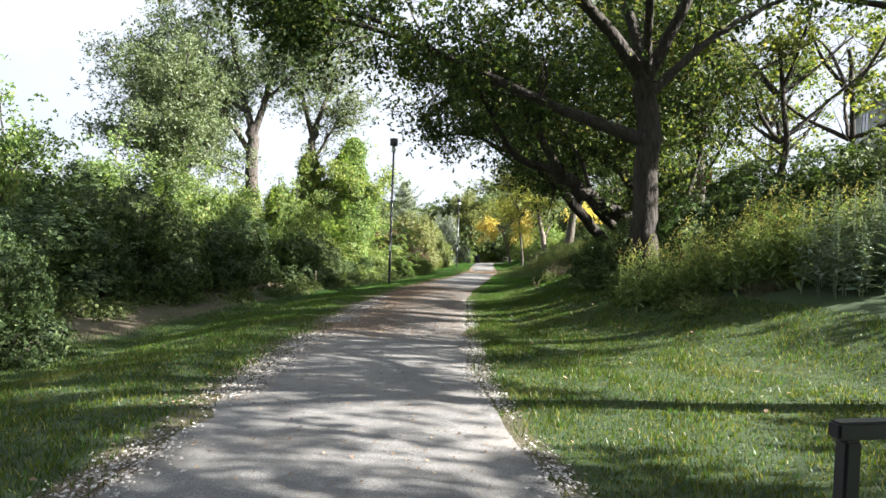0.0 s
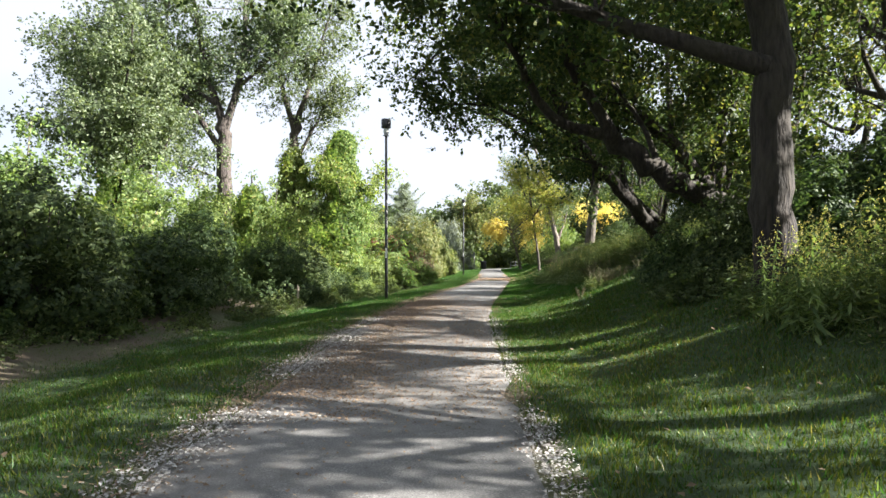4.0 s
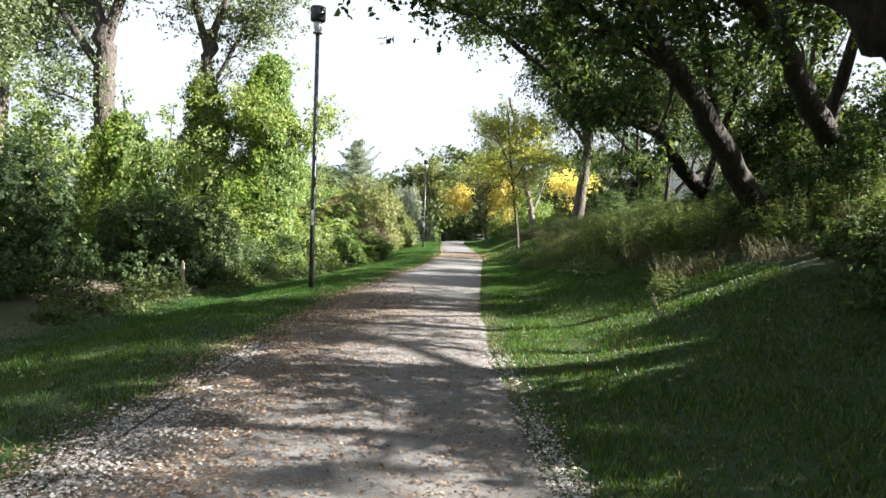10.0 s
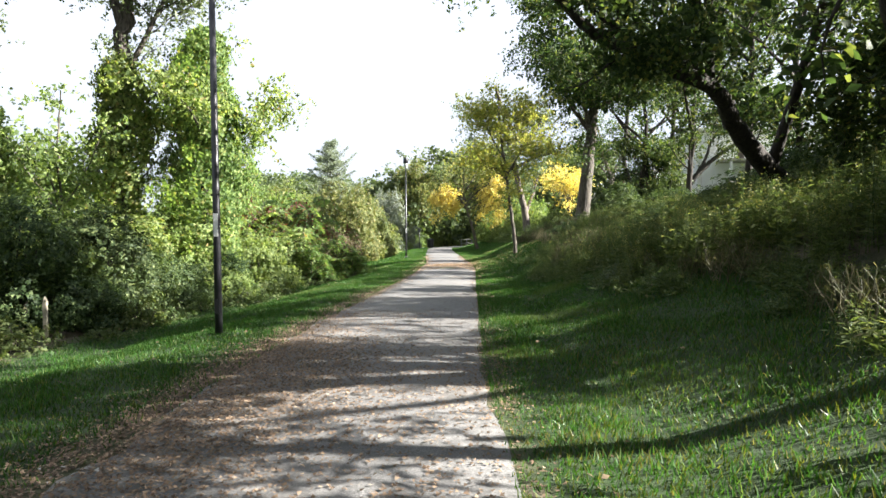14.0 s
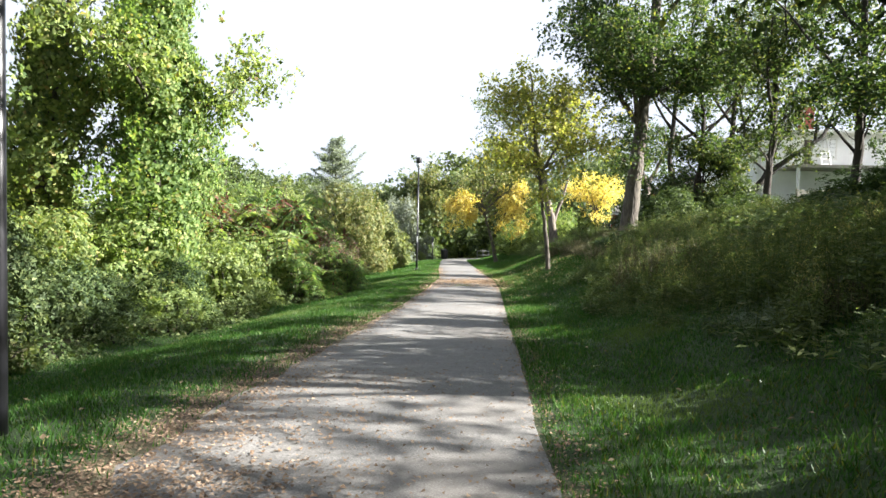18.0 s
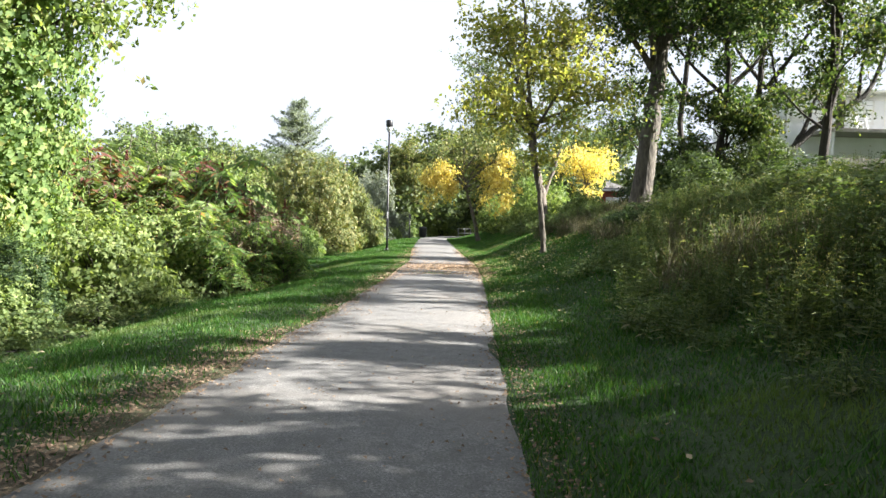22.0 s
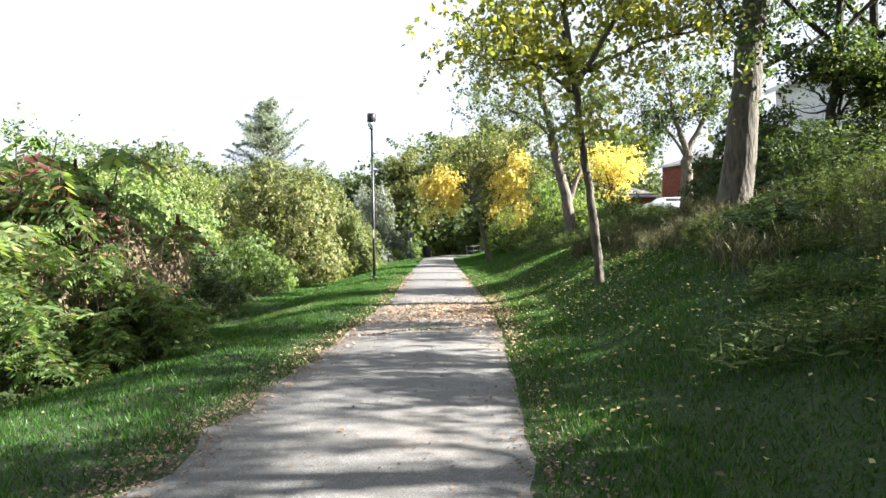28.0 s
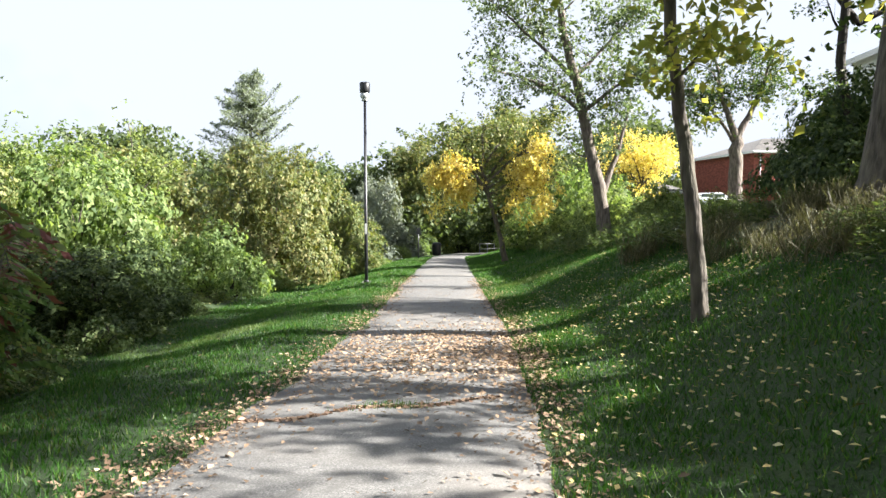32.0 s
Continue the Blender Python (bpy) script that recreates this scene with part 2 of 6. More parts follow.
# asphalt of the path: grey, fine stone, worn and stained
ASPHALT, nt, bsdf, _ = material("asphalt")
fine, mid, wide = noise_tex(nt, 75, 4.0, 0.75), noise_tex(nt, 7, 6.0, 0.65), noise_tex(nt, 0.55, 4.0)
col = ramp(nt, fine, [(0.30, (0.05, 0.048, 0.0455)), (0.5, (0.138, 0.134, 0.129)), (0.70, (0.295, 0.288, 0.278))])
col = mixed(nt, ramp(nt, mid, [(0.38, (0.6, 0.6, 0.6)), (0.6, (0, 0, 0))]), col, (0.086, 0.0825, 0.078))
col = mixed(nt, ramp(nt, wide, [(0.48, (0, 0, 0)), (0.7, (0.5, 0.5, 0.5))]), col, (0.205, 0.182, 0.158))
nt.links.new(col, bsdf.inputs["Base Color"])
bsdf.inputs["Roughness"].default_value = 0.86
bumped(nt, bsdf, fine, 0.5, 0.004)

# ground: turf, with bare litter where the attribute says so
TURF, nt, bsdf, _ = material("turf")
att = nt.nodes.new("ShaderNodeAttribute")
att.attribute_name = "bare"
fine, mid, wide = noise_tex(nt, 45, 4.0, 0.7), noise_tex(nt, 3.5, 5.0), noise_tex(nt, 0.4, 3.0)
# turf tones are lowered to paint in the shade between grass blades
grass = ramp(nt, fine, [(0.3, (0.009, 0.019, 0.004)), (0.55, (0.023, 0.048, 0.010)), (0.75, (0.05, 0.09, 0.02))])
grass = mixed(nt, ramp(nt, mid, [(0.5, (0, 0, 0)), (0.75, (0.4, 0.4, 0.4))]), grass, (0.065, 0.10, 0.027))
litter = ramp(nt, fine, [(0.3, (0.035, 0.026, 0.017)), (0.55, (0.10, 0.075, 0.048)), (0.75, (0.22, 0.17, 0.11))])
litter = mixed(nt, ramp(nt, wide, [(0.4, (0, 0, 0)), (0.62, (0.75, 0.75, 0.75))]), litter, (0.055, 0.075, 0.022))
add = nt.nodes.new("ShaderNodeMath")
add.operation = "MULTIPLY_ADD"
add.inputs[1].default_value, add.inputs[2].default_value = 0.9, -0.45
nt.links.new(mid, add.inputs[0])
tot = nt.nodes.new("ShaderNodeMath")
tot.operation = "ADD"
nt.links.new(add.outputs[0], tot.inputs[0])
nt.links.new(att.outputs["Fac"], tot.inputs[1])
nt.links.new(mixed(nt, ramp(nt, tot.outputs[0], [(0.35, (0, 0, 0)), (0.65, (1, 1, 1))]), grass, litter), bsdf.inputs["Base Color"])
bsdf.inputs["Roughness"].default_value = 0.95
bumped(nt, bsdf, fine, 0.8, 0.03)


# ---- the lie of the land ----
def smooth(xs, x, ys):
    """Interpolates with a soft curve through the knots."""
    xs, ys = np.asarray(xs, float), np.asarray(ys, float)
    k = 0.8
    return (np.interp(x - k, xs, ys) + 2 * np.interp(x, xs, ys) + np.interp(x + k, xs, ys)) / 4


def fall(y):
    return smooth([-30, 0, 12, 22, 34, 41, 62, 110, 160], y, [1.2, 0, -.6, -.98, -1.42, -1.66, -2.5, -4.4, -5.5])


def edge_left(y):
    return smooth([-30, 4, 10, 16, 21, 26, 30, 34.5, 39, 43.5, 48, 52, 60, 75, 90, 98, 104, 110, 120, 160], y,
                  [-1.2, -1.9, -2.1, -2.1, -1.85, -1.4, -.9, -.25, .5, 1.1, 1.6, 2.0, 2.4, 3.3, 4.3, 5.3, 7.2, 11.5, 26, 90])


def edge_right(y):
    return smooth([-30, 4, 7.5, 13, 17, 21, 26, 30, 36.7, 41, 45, 50.4, 64, 85, 92, 98, 104, 110, 120, 160], y,
                  [1.6, .8, .45, .55, .68, .85, 1.3, 1.8, 2.6, 3.15, 3.65, 4.2, 5.0, 6.4, 7.0, 8.0, 10.6, 16, 32, 96])


def land(x, y):
    """Height of the ground; arrays or numbers."""
    x, y = np.asarray(x, float), np.asarray(y, float)
    l, r = edge_left(y) - x, x - edge_right(y)
    low = np.interp(l, [0, 1.1, 2.2, 3.6, 5, 8, 14, 40, 300], [0, -.03, -.2, -.5, -.52, -.1, .2, .6, 1.5])
    bank = np.interp(r, [0, 1, 2.2, 4, 6, 9, 14, 40, 300], [0, .08, .4, 1.1, 1.8, 2.5, 3.0, 3.4, 4])
    steep = np.interp(r, [0, 1, 2.2, 4, 6, 9, 14, 40, 300], [0, .2, .8, 1.5, 2.0, 2.5, 3.0, 3.4, 4])
    m = np.clip((y - 36) / 8, 0, 1) * np.clip((64 - y) / 8, 0, 1)
    bank = bank * (1 - m) + steep * m
    lawn = np.interp(r, [0, 2, 4, 6, 9, 14, 40, 300], [0, .08, .25, .8, 1.6, 2.8, 3.4, 4])
    k = np.clip((y - 7) / 8, 0, 1)
    bumps = (np.sin(x * 1.7 + y * 0.6) + np.sin(y * 1.3 - x * 0.8)) * 0.018 * np.clip(np.maximum(l, r), 0, 1)
    return fall(y) + np.where(l > 0, low, 0) + np.where(r > 0, lawn * (1 - k) + bank * k, 0) + bumps


def bare_at(x, y):
    l, r = edge_left(y) - x, x - edge_right(y)
    a = np.interp(l, [4.0, 5.4, 9.5, 13], [0, 1, .9, .1]) * np.interp(y, [46, 52], [1, .2])
    foot = np.interp(y, [0, 10, 14, 30, 50, 60], [9, 7.0, 4.4, 3.0, 2.7, 6])
    b = np.interp(r - foot, [0, 1.0, 8, 12], [0, 0.7, 0.6, .1])
    strip = np.interp(l, [-.5, -.2, .1, .5], [0, .9, .9, 0]) * np.interp(y, [0, 33, 38, 60], [1, 1, .45, .4])
    strip = np.maximum(strip, np.interp(r, [-.5, -.2, .05, .35], [0, .8, .8, 0]) * np.interp(y, [0, 24, 32, 60], [1, .8, .4, .4]))
    return np.clip(np.maximum(strip, np.maximum(np.where(l > 0, a, 0), np.where(r > 0, b, 0))), 0, 1)


# ---- mesh helpers ----
def mesh_of(name, verts, faces, mat, flat=False):
    me = bpy.data.meshes.new(name)
    verts = np.asarray(verts, np.float32)
    if isinstance(faces, np.ndarray):
        n, k = faces.shape
        me.vertices.add(len(verts))
        me.vertices.foreach_set("co", verts.ravel())
        me.loops.add(n * k)
        me.loops.foreach_set("vertex_index", faces.astype(np.int32).ravel())
        me.polygons.add(n)
        me.polygons.foreach_set("loop_start", np.arange(0, n * k, k, dtype=np.int32))
        me.polygons.foreach_set("loop_total", np.full(n, k, np.int32))
        me.update(calc_edges=True)
    else:
        me.from_pydata(verts.tolist(), [], faces)
        me.update()
    me.materials.append(mat)
    if not flat:
        me.shade_smooth()
    return me


def place(name, me, parent=None, label="", at=None):
    ob = new(name, me)
    if parent is not None:
        ob.parent = parent
    if at is not None:
        ob.matrix_basis = at
    if label:
        ob["label"] = label
    return ob


def part(name, bm, mat, parent, label="", flat=True):
    me = bpy.data.meshes.new(name)
    bm.to_mesh(me)
    bm.free()
    me.materials.append(mat)
    if not flat:
        me.shade_smooth()
    return place(name, me, parent, label)


def box(x0, x1, y0, y1, z0, z1, bevel=0.0):
    bm = bmesh.new()
    bmesh.ops.create_cube(bm, size=1, matrix=Matrix.Translation(((x0 + x1) / 2, (y0 + y1) / 2, (z0 + z1) / 2)) @ Matrix.Diagonal((x1 - x0, y1 - y0, z1 - z0, 1)))
    if bevel:
        bmesh.ops.bevel(bm, geom=bm.edges[:], offset=bevel, segments=2, affect="EDGES")
    return bm


def lathe(profile, sides=20, at=(0, 0, 0)):
    bm = bmesh.new()
    rings = []
    for r, z in profile:
        rings.append([bm.verts.new((at[0] + r * math.cos(2 * math.pi * i / sides), at[1] + r * math.sin(2 * math.pi * i / sides), at[2] + z)) for i in range(sides)])
    for a, b in zip(rings, rings[1:]):
        for i in range(sides):
            bm.faces.new((a[i], a[(i + 1) % sides], b[(i + 1) % sides], b[i]))
    bm.faces.new(rings[0][::-1])
    bm.faces.new(rings[-1])
    return bm


def tubes(lines, sides=7):
    """Vertices and faces for tapered tubes along lines of (point, radius)."""
    V, Fs = [], []
    for line in lines:
        P = np.array([p for p, _ in line], float)
        R = np.array([r for _, r in line], float)
        T = np.gradient(P, axis=0)
        T /= np.linalg.norm(T, axis=1)[:, None] + 1e-9
        ref = np.array([1.0, 0.0, 0.0]) if abs(T[0][0]) < 0.8 else np.array([0, 1.0, 0])
        U = np.cross(T, ref)
        U /= np.linalg.norm(U, axis=1)[:, None] + 1e-9
        W = np.cross(T, U)
        a = np.linspace(0, 2 * np.pi, sides, endpoint=False)
        ring = P[:, None] + R[:, None, None] * (np.cos(a)[None, :, None] * U[:, None] + np.sin(a)[None, :, None] * W[:, None])
        base = sum(len(v) for v in V)
        V.append(ring.reshape(-1, 3))
        n = len(P)
        i, j = np.meshgrid(np.arange(n - 1), np.arange(sides), indexing="ij")
        k = (j + 1) % sides
        Fs.append(base + np.stack([i * sides + j, i * sides + k, (i + 1) * sides + k, (i + 1) * sides + j], -1).reshape(-1, 4))
    return np.concatenate(V), np.concatenate(Fs)


def leaves(rng, P, size, up=0.5, aspect=0.62, out=None, droop=0.0, simple=False):
    """Folded leaves at P: four corners and two triangles each."""
    n = len(P)
    N = rng.normal(size=(n, 3))
    N /= np.linalg.norm(N, axis=1)[:, None]
    N[:, 2] += up
    if out is not None:
        N += out * 1.9
    N /= np.linalg.norm(N, axis=1)[:, None] + 1e-9
    A = np.cross(N, rng.normal(size=(n, 3)))
    A[:, 2] -= droop
    A /= np.linalg.norm(A, axis=1)[:, None] + 1e-9
    B = np.cross(N, A)
    B /= np.linalg.norm(B, axis=1)[:, None] + 1e-9
    L = (size * rng.uniform(0.65, 1.3, n))[:, None]
    if simple or size >= 0.16:
        V = np.stack([P - A * L * 0.5, P + A * L * 0.15 + B * L * aspect * 0.75, P + A * L * 0.5 - B * L * aspect * 0.45], 1).reshape(-1, 3)
        return V, np.arange(3 * n).reshape(-1, 3)
    fold = N * L * 0.10
    mid = P + A * L * 0.05
    V = np.stack([P - A * L * 0.5, mid + B * L * aspect * 0.5 + fold, P + A * L * 0.5, mid - B * L * aspect * 0.5 + fold], 1).reshape(-1, 3)
    b = np.arange(n)[:, None, None] * 4
    return V, (b + np.array([[0, 1, 2], [0, 2, 3]])[None]).reshape(-1, 3)


def ball(rng, n, lo=0.0):
    d = rng.normal(size=(n, 3))
    d /= np.linalg.norm(d, axis=1)[:, None]
    return d * rng.uniform(lo ** 3, 1, n)[:, None] ** (1 / 3)


def sprays(rng, C, D, k, length, width):
    """Leaf places along short drooping sprays that start at C and point along D."""
    A = D + rng.normal(size=C.shape) * 0.45 + np.array([0, 0, -0.2])
    A /= np.linalg.norm(A, axis=1)[:, None] + 1e-9
    t = rng.uniform(0, 1, (len(C), k, 1))
    L = (length * rng.uniform(0.5, 1.4, len(C)))[:, None, None]
    P = C[:, None] + A[:, None] * t * L + np.array([0, 0, -0.25]) * t * t * L + rng.normal(size=(len(C), k, 3)) * width * (1.1 - 0.6 * t)
    return P.reshape(-1, 3), np.repeat(D, k, 0)


# ---- trees ----
def bend(rng, p0, d, length, r0, r1, steps=6, wander=0.18, rise=0.05):
    p, d = np.array(p0, float), np.array(d, float)
    d /= np.linalg.norm(d)
    line = [(p.copy(), r0)]
    for i in range(steps):
        d = d + rng.normal(size=3) * wander + np.array([0, 0, rise])
        d /= np.linalg.norm(d)
        p = p + d * length / steps
        line.append((p.copy(), r0 + (r1 - r0) * (i + 1) / steps))
    return line


def curve_through(rng, pts, r0, r1, wob=0.06):
    """A limb through a few knots, made smooth and slightly crooked."""
    pts = np.array(pts, float)
    t = np.linspace(0, len(pts) - 1, 5 * (len(pts) - 1) + 1)
    out = np.stack([smooth_knots(pts[:, i], t) for i in range(3)], 1)
    out[1:] += rng.normal(size=(len(out) - 1, 3)) * wob * np.linspace(0.2, 1, len(out) - 1)[:, None]
    R = r0 + (r1 - r0) * np.linspace(0, 1, len(out)) ** 0.8
    return [(p, r) for p, r in zip(out, R)]


def smooth_knots(v, t):
    i = np.clip(t.astype(int), 0, len(v) - 2)
    f = t - i
    g = np.gradient(v)
    return (2 * f ** 3 - 3 * f ** 2 + 1) * v[i] + (f ** 3 - 2 * f ** 2 + f) * g[i] + (-2 * f ** 3 + 3 * f ** 2) * v[i + 1] + (f ** 3 - f ** 2) * g[i + 1]


def gappy(rng, P, keep, wave=1.5):
    """Keeps a share of the points, in masses with real gaps between them."""
    v = rng.normal(size=len(P)) * 0.25
    for k in range(9):
        d = rng.normal(size=3)
        d *= 2 * np.pi / (wave * rng.uniform(0.75, 1.6) * np.linalg.norm(d))
        v = v + np.sin(P @ d + rng.uniform(0, 6.28)) * 0.6
    return P[v >= np.quantile(v, 1 - keep)]


def above(x, y, pts):
    """Places in the world, told from a tree's foot at x, y."""
    z = float(land(x, y)) - 0.12
    return [(a - x, b - y, c - z) for a, b, c in pts]


def tree(name, base, limbs, leaf, bark, label, category="tree", seed=1, spread=2.2, boughs=7, per_limb_from=0.35, clump=0.75, per_clump=110,
         size=0.14, flat=0.6, droop=0.0, rise=0.06, flare=1.35, thin=1.0, vine=None, simple=False, sparse=None):
    """A tree: limbs[0] is the trunk; each limb is (knots, r0, r1, leafy) relative to the base. Boughs and leaf clumps grow along leafy limbs."""
    rng = np.random.default_rng(seed)
    root = tagged(new(name), label, category)
    root.location = (base[0], base[1], float(land(base[0], base[1])) - 0.12 if len(base) < 3 else base[2])
    twigs, tips, bare = [], [], []
    for i, (knots, r0, r1, leafy) in enumerate(limbs):
        line = curve_through(rng, knots, r0, r1, 0.03 + 0.12 * r1)
        if i == 0:
            line[0] = (line[0][0], r0 * flare)
        V, Fs = tubes([line], 12 if i == 0 else 8)
        place("trunk" if i == 0 else "limb", mesh_of("trunk" if i == 0 else "limb", V, Fs, bark), root)
        P = np.array([p for p, _ in line])
        R = [r for _, r in line]
        L = np.linalg.norm(np.diff(P, axis=0), axis=1).sum()
        n = int(round(boughs * abs(leafy)))
        for k in range(n):
            f = per_limb_from + (1 - per_limb_from) * (k + rng.uniform()) / max(n, 1)
            j = min(int(f * (len(P) - 1)), len(P) - 2)
            along = P[j + 1] - P[j]
            along /= np.linalg.norm(along) + 1e-9
            side = rng.normal(size=3)
            side[2] *= 0.5
            d = side / np.linalg.norm(side) + along * 0.6 + np.array([0, 0, 0.15])
            ln = spread * rng.uniform(0.55, 1.15) * (1.15 - 0.45 * f)
            bough = bend(rng, P[j], d, ln, min(max(R[j] * 0.4, 0.012), 0.045), 0.006, 6, 0.2, rise)
            twigs.append(bough)
            for q in range(5):
                s = rng.integers(1, 6)
                tw = bend(rng, bough[s][0], rng.normal(size=3) + np.array([0, 0, 0.2]), ln * 0.5, 0.007, 0.003, 3, 0.3, rise)
                twigs.append(tw)
                (tips if leafy > 0 else bare).append(tw[-1][0] if q % 2 else tw[2][0])
            if leafy > 0:
                tips += [bough[-1][0], bough[4][0]]
        if leafy > 0:
            tips.append(P[-1])
    if twigs:
        V, Fs = tubes(twigs, 3)
        tagged(place("branchwork", mesh_of("branchwork", V, Fs, bark), root), kind="stuff")
    tips = np.array(tips)
    if thin < 1:
        tips = gappy(rng, tips, thin)
    m, k = max(per_clump // 8, 2), 8
    rad = clump * rng.uniform(0.5, 1.3, len(tips))
    C = np.repeat(tips, m, 0) + rng.normal(size=(len(tips) * m, 3)) * np.repeat(rad, m)[:, None] * np.array([0.62, 0.62, flat * 0.6])
    D = rng.normal(size=C.shape) * np.array([1, 1, 0.5])
    D /= np.linalg.norm(D, axis=1)[:, None]
    P, D = sprays(rng, C, D + np.array([0, 0, -droop]), k, 0.34 + size, size * 0.55)
    V, Fs = leaves(rng, P, size, 0.5, droop=droop, simple=simple)
    place("crown", mesh_of("crown", V, Fs, leaf, True), root)
    if sparse is not None:
        P = np.repeat(np.array(bare), sparse[1], 0)
        V, Fs = leaves(rng, P + rng.normal(size=P.shape) * 0.22, size, 0.5, simple=True)
        place("upper_crown", mesh_of("upper_crown", V, Fs, sparse[0], True), root, "thin faded grey-green leaves at the top")
    if vine is not None:
        mat, n, top, w, vsize = vine
        n //= 9
        h = rng.uniform(0, 1, n) ** 0.85 * top
        ang = rng.uniform(0, 2 * np.pi, n)
        lobes = 0.72 + 0.34 * np.sin(h * 1.6 + 2 * np.cos(ang + 0.4 * h) + seed) + 0.2 * np.sin(h * 3.7 + ang * 3) * np.sin(ang * 2 - h * 1.3 + seed)
        rr = w * lobes * np.interp(h / top, [0, .12, .75, .92, 1], [1.3, 1.0, .95, .6, .15]) * (1 - 0.4 * rng.uniform(0, 1, n) ** 2)
        T = np.array([p for p, _ in curve_through(np.random.default_rng(seed), limbs[0][0], 1, 1, 0)])
        cx, cy = np.interp(h, T[:, 2], T[:, 0]), np.interp(h, T[:, 2], T[:, 1])
        D = np.stack([np.cos(ang), np.sin(ang), 0 * ang], 1)
        P, D = sprays(rng, np.stack([cx + rr * np.cos(ang), cy + rr * np.sin(ang), h], 1), D + np.array([0, 0, -0.5]), 9, 0.4, vsize * 0.5)
        D = D[P[:, 2] > 0.05]
        P = P[P[:, 2] > 0.05]
        V, Fs = leaves(rng, P, vsize, 0.2, 0.8, out=D, droop=0.6)
        place("vine", mesh_of("vine", V, Fs, mat, True), root, "green creeper leaves clothing the trunk")
    return root


def limb_fan(rng, start, count, length, elev, az0=0.0, r0=0.12, r1=0.03, leafy=1.0):
    out = []
    for i in range(count):
        a = az0 + 2 * math.pi * i / count + rng.uniform(-0.35, 0.35)
        e = elev + rng.uniform(-0.25, 0.25)
        L = length * rng.uniform(0.75, 1.15)
        s = np.array(start, float)
        d = np.array([math.cos(a) * math.cos(e), math.sin(a) * math.cos(e), math.sin(e)])
        out.append(([s, s + d * L * 0.5 + rng.normal(size=3) * 0.2, s + d * L + np.array([0, 0, 0.12 * L])], r0, r1, leafy))
    return out


# ---- bushes ----
def bush_proto(seed, rx, ry, h, leaf, size=0.13, cover=1.3, lumps=12, name="bush", label="", category="bush", skirt=True):
    rng = np.random.default_rng(seed)
    root = tagged(new(name), label, category)
    C, S = [], []
    for i in range(int(lumps * 1.5)):
        a, q = rng.uniform(0, 2 * np.pi), rng.uniform(0, 0.75) ** 0.6
        top = rng.uniform(0.35, 1.0) if i else 1.0
        s = h * rng.uniform(0.12, 0.27)
        C.append((math.cos(a) * q * rx * 0.8, math.sin(a) * q * ry * 0.8, max(top * h - s, s * 0.6) * (1 - 0.35 * q * q)))
        S.append((s * rng.uniform(0.8, 1.3) * rx / h * 1.5, s * rng.uniform(0.8, 1.3) * ry / h * 1.5, s))
    if skirt:
        for i in range(lumps):
            a = 2 * np.pi * i / lumps + rng.uniform(-0.3, 0.3)
            s = h * rng.uniform(0.14, 0.24)
            C.append((math.cos(a) * rx * 0.72, math.sin(a) * ry * 0.72, s * 0.75))
            S.append((rx * rng.uniform(0.25, 0.4), ry * rng.uniform(0.25, 0.4), s))
    C, S = np.array(C), np.array(S)
    pts, outs = [], []
    for c, s in zip(C, S):
        area = 4 * np.pi * ((s[0] * s[1]) ** 1.6 / 3 + (s[0] * s[2]) ** 1.6 / 3 + (s[1] * s[2]) ** 1.6 / 3) ** (1 / 1.6)
        n = int(area * cover / (size * size * 0.31) / 10)
        d = rng.normal(size=(n, 3))
        d /= np.linalg.norm(d, axis=1)[:, None]
        ragged = 1 + 0.22 * np.sin(d[:, 0] * 6 + c[1] * 5) * np.sin(d[:, 1] * 5 + c[0] * 4) + 0.14 * np.sin(d[:, 2] * 9 + c[0])
        q = d * s
        relief = np.sin(q[:, 0] * 8.5 + seed) * np.sin(q[:, 1] * 8.0 + c[0] * 3) + np.sin(q[:, 2] * 9.0 + c[1] * 4) * np.sin((q[:, 0] + q[:, 1]) * 5.5 + seed)
        P = c + d * s * (ragged * (1 + 0.10 * relief) * (1 - 0.3 * rng.uniform(0, 1, n) ** 2))[:, None]
        P[:, 2] += 0.08 * relief * s[2]
        inside = np.zeros(n, bool)
        for c2, s2 in zip(C, S):
            inside |= (((P - c2) / (s2 * 0.68)) ** 2).sum(1) < 1
        keep = ~inside & (P[:, 2] > 0.06)
        pts.append(P[keep])
        outs.append(d[keep])
    P, D = np.concatenate(pts), np.concatenate(outs)
    tall = rng.uniform(size=len(P)) < 0.05 * (P[:, 2] > h * 0.55)
    P, D = sprays(rng, P, D + np.where(tall[:, None], (0, 0, 1.3), (0, 0, -0.15)), 10, 0.2 + size * 0.6, size * 0.5)
    up = np.repeat(tall, 10)
    P[up, 2] += rng.uniform(0, 0.4, up.sum())
    keep = P[:, 2] > 0.02
    P, D = P[keep], D[keep]
    V, Fs = leaves(rng, P, size, 0.35, 0.64, out=D, droop=0.25, simple=True)
    place("foliage", mesh_of("foliage", V, Fs, leaf, True), root)
    stems = []
    for c, s in zip(C, S):
        stems.append(curve_through(rng, [(c[0] * 0.3, c[1] * 0.3, -0.1), (c[0] * 0.7, c[1] * 0.7, c[2] * 0.5), c + np.array([0, 0, s[2] * 0.5])], 0.035, 0.01, 0.05))
    V, Fs = tubes(stems, 5)
    tagged(place("stemwork", mesh_of("stemwork", V, Fs, BARK), root), kind="stuff")
    return root


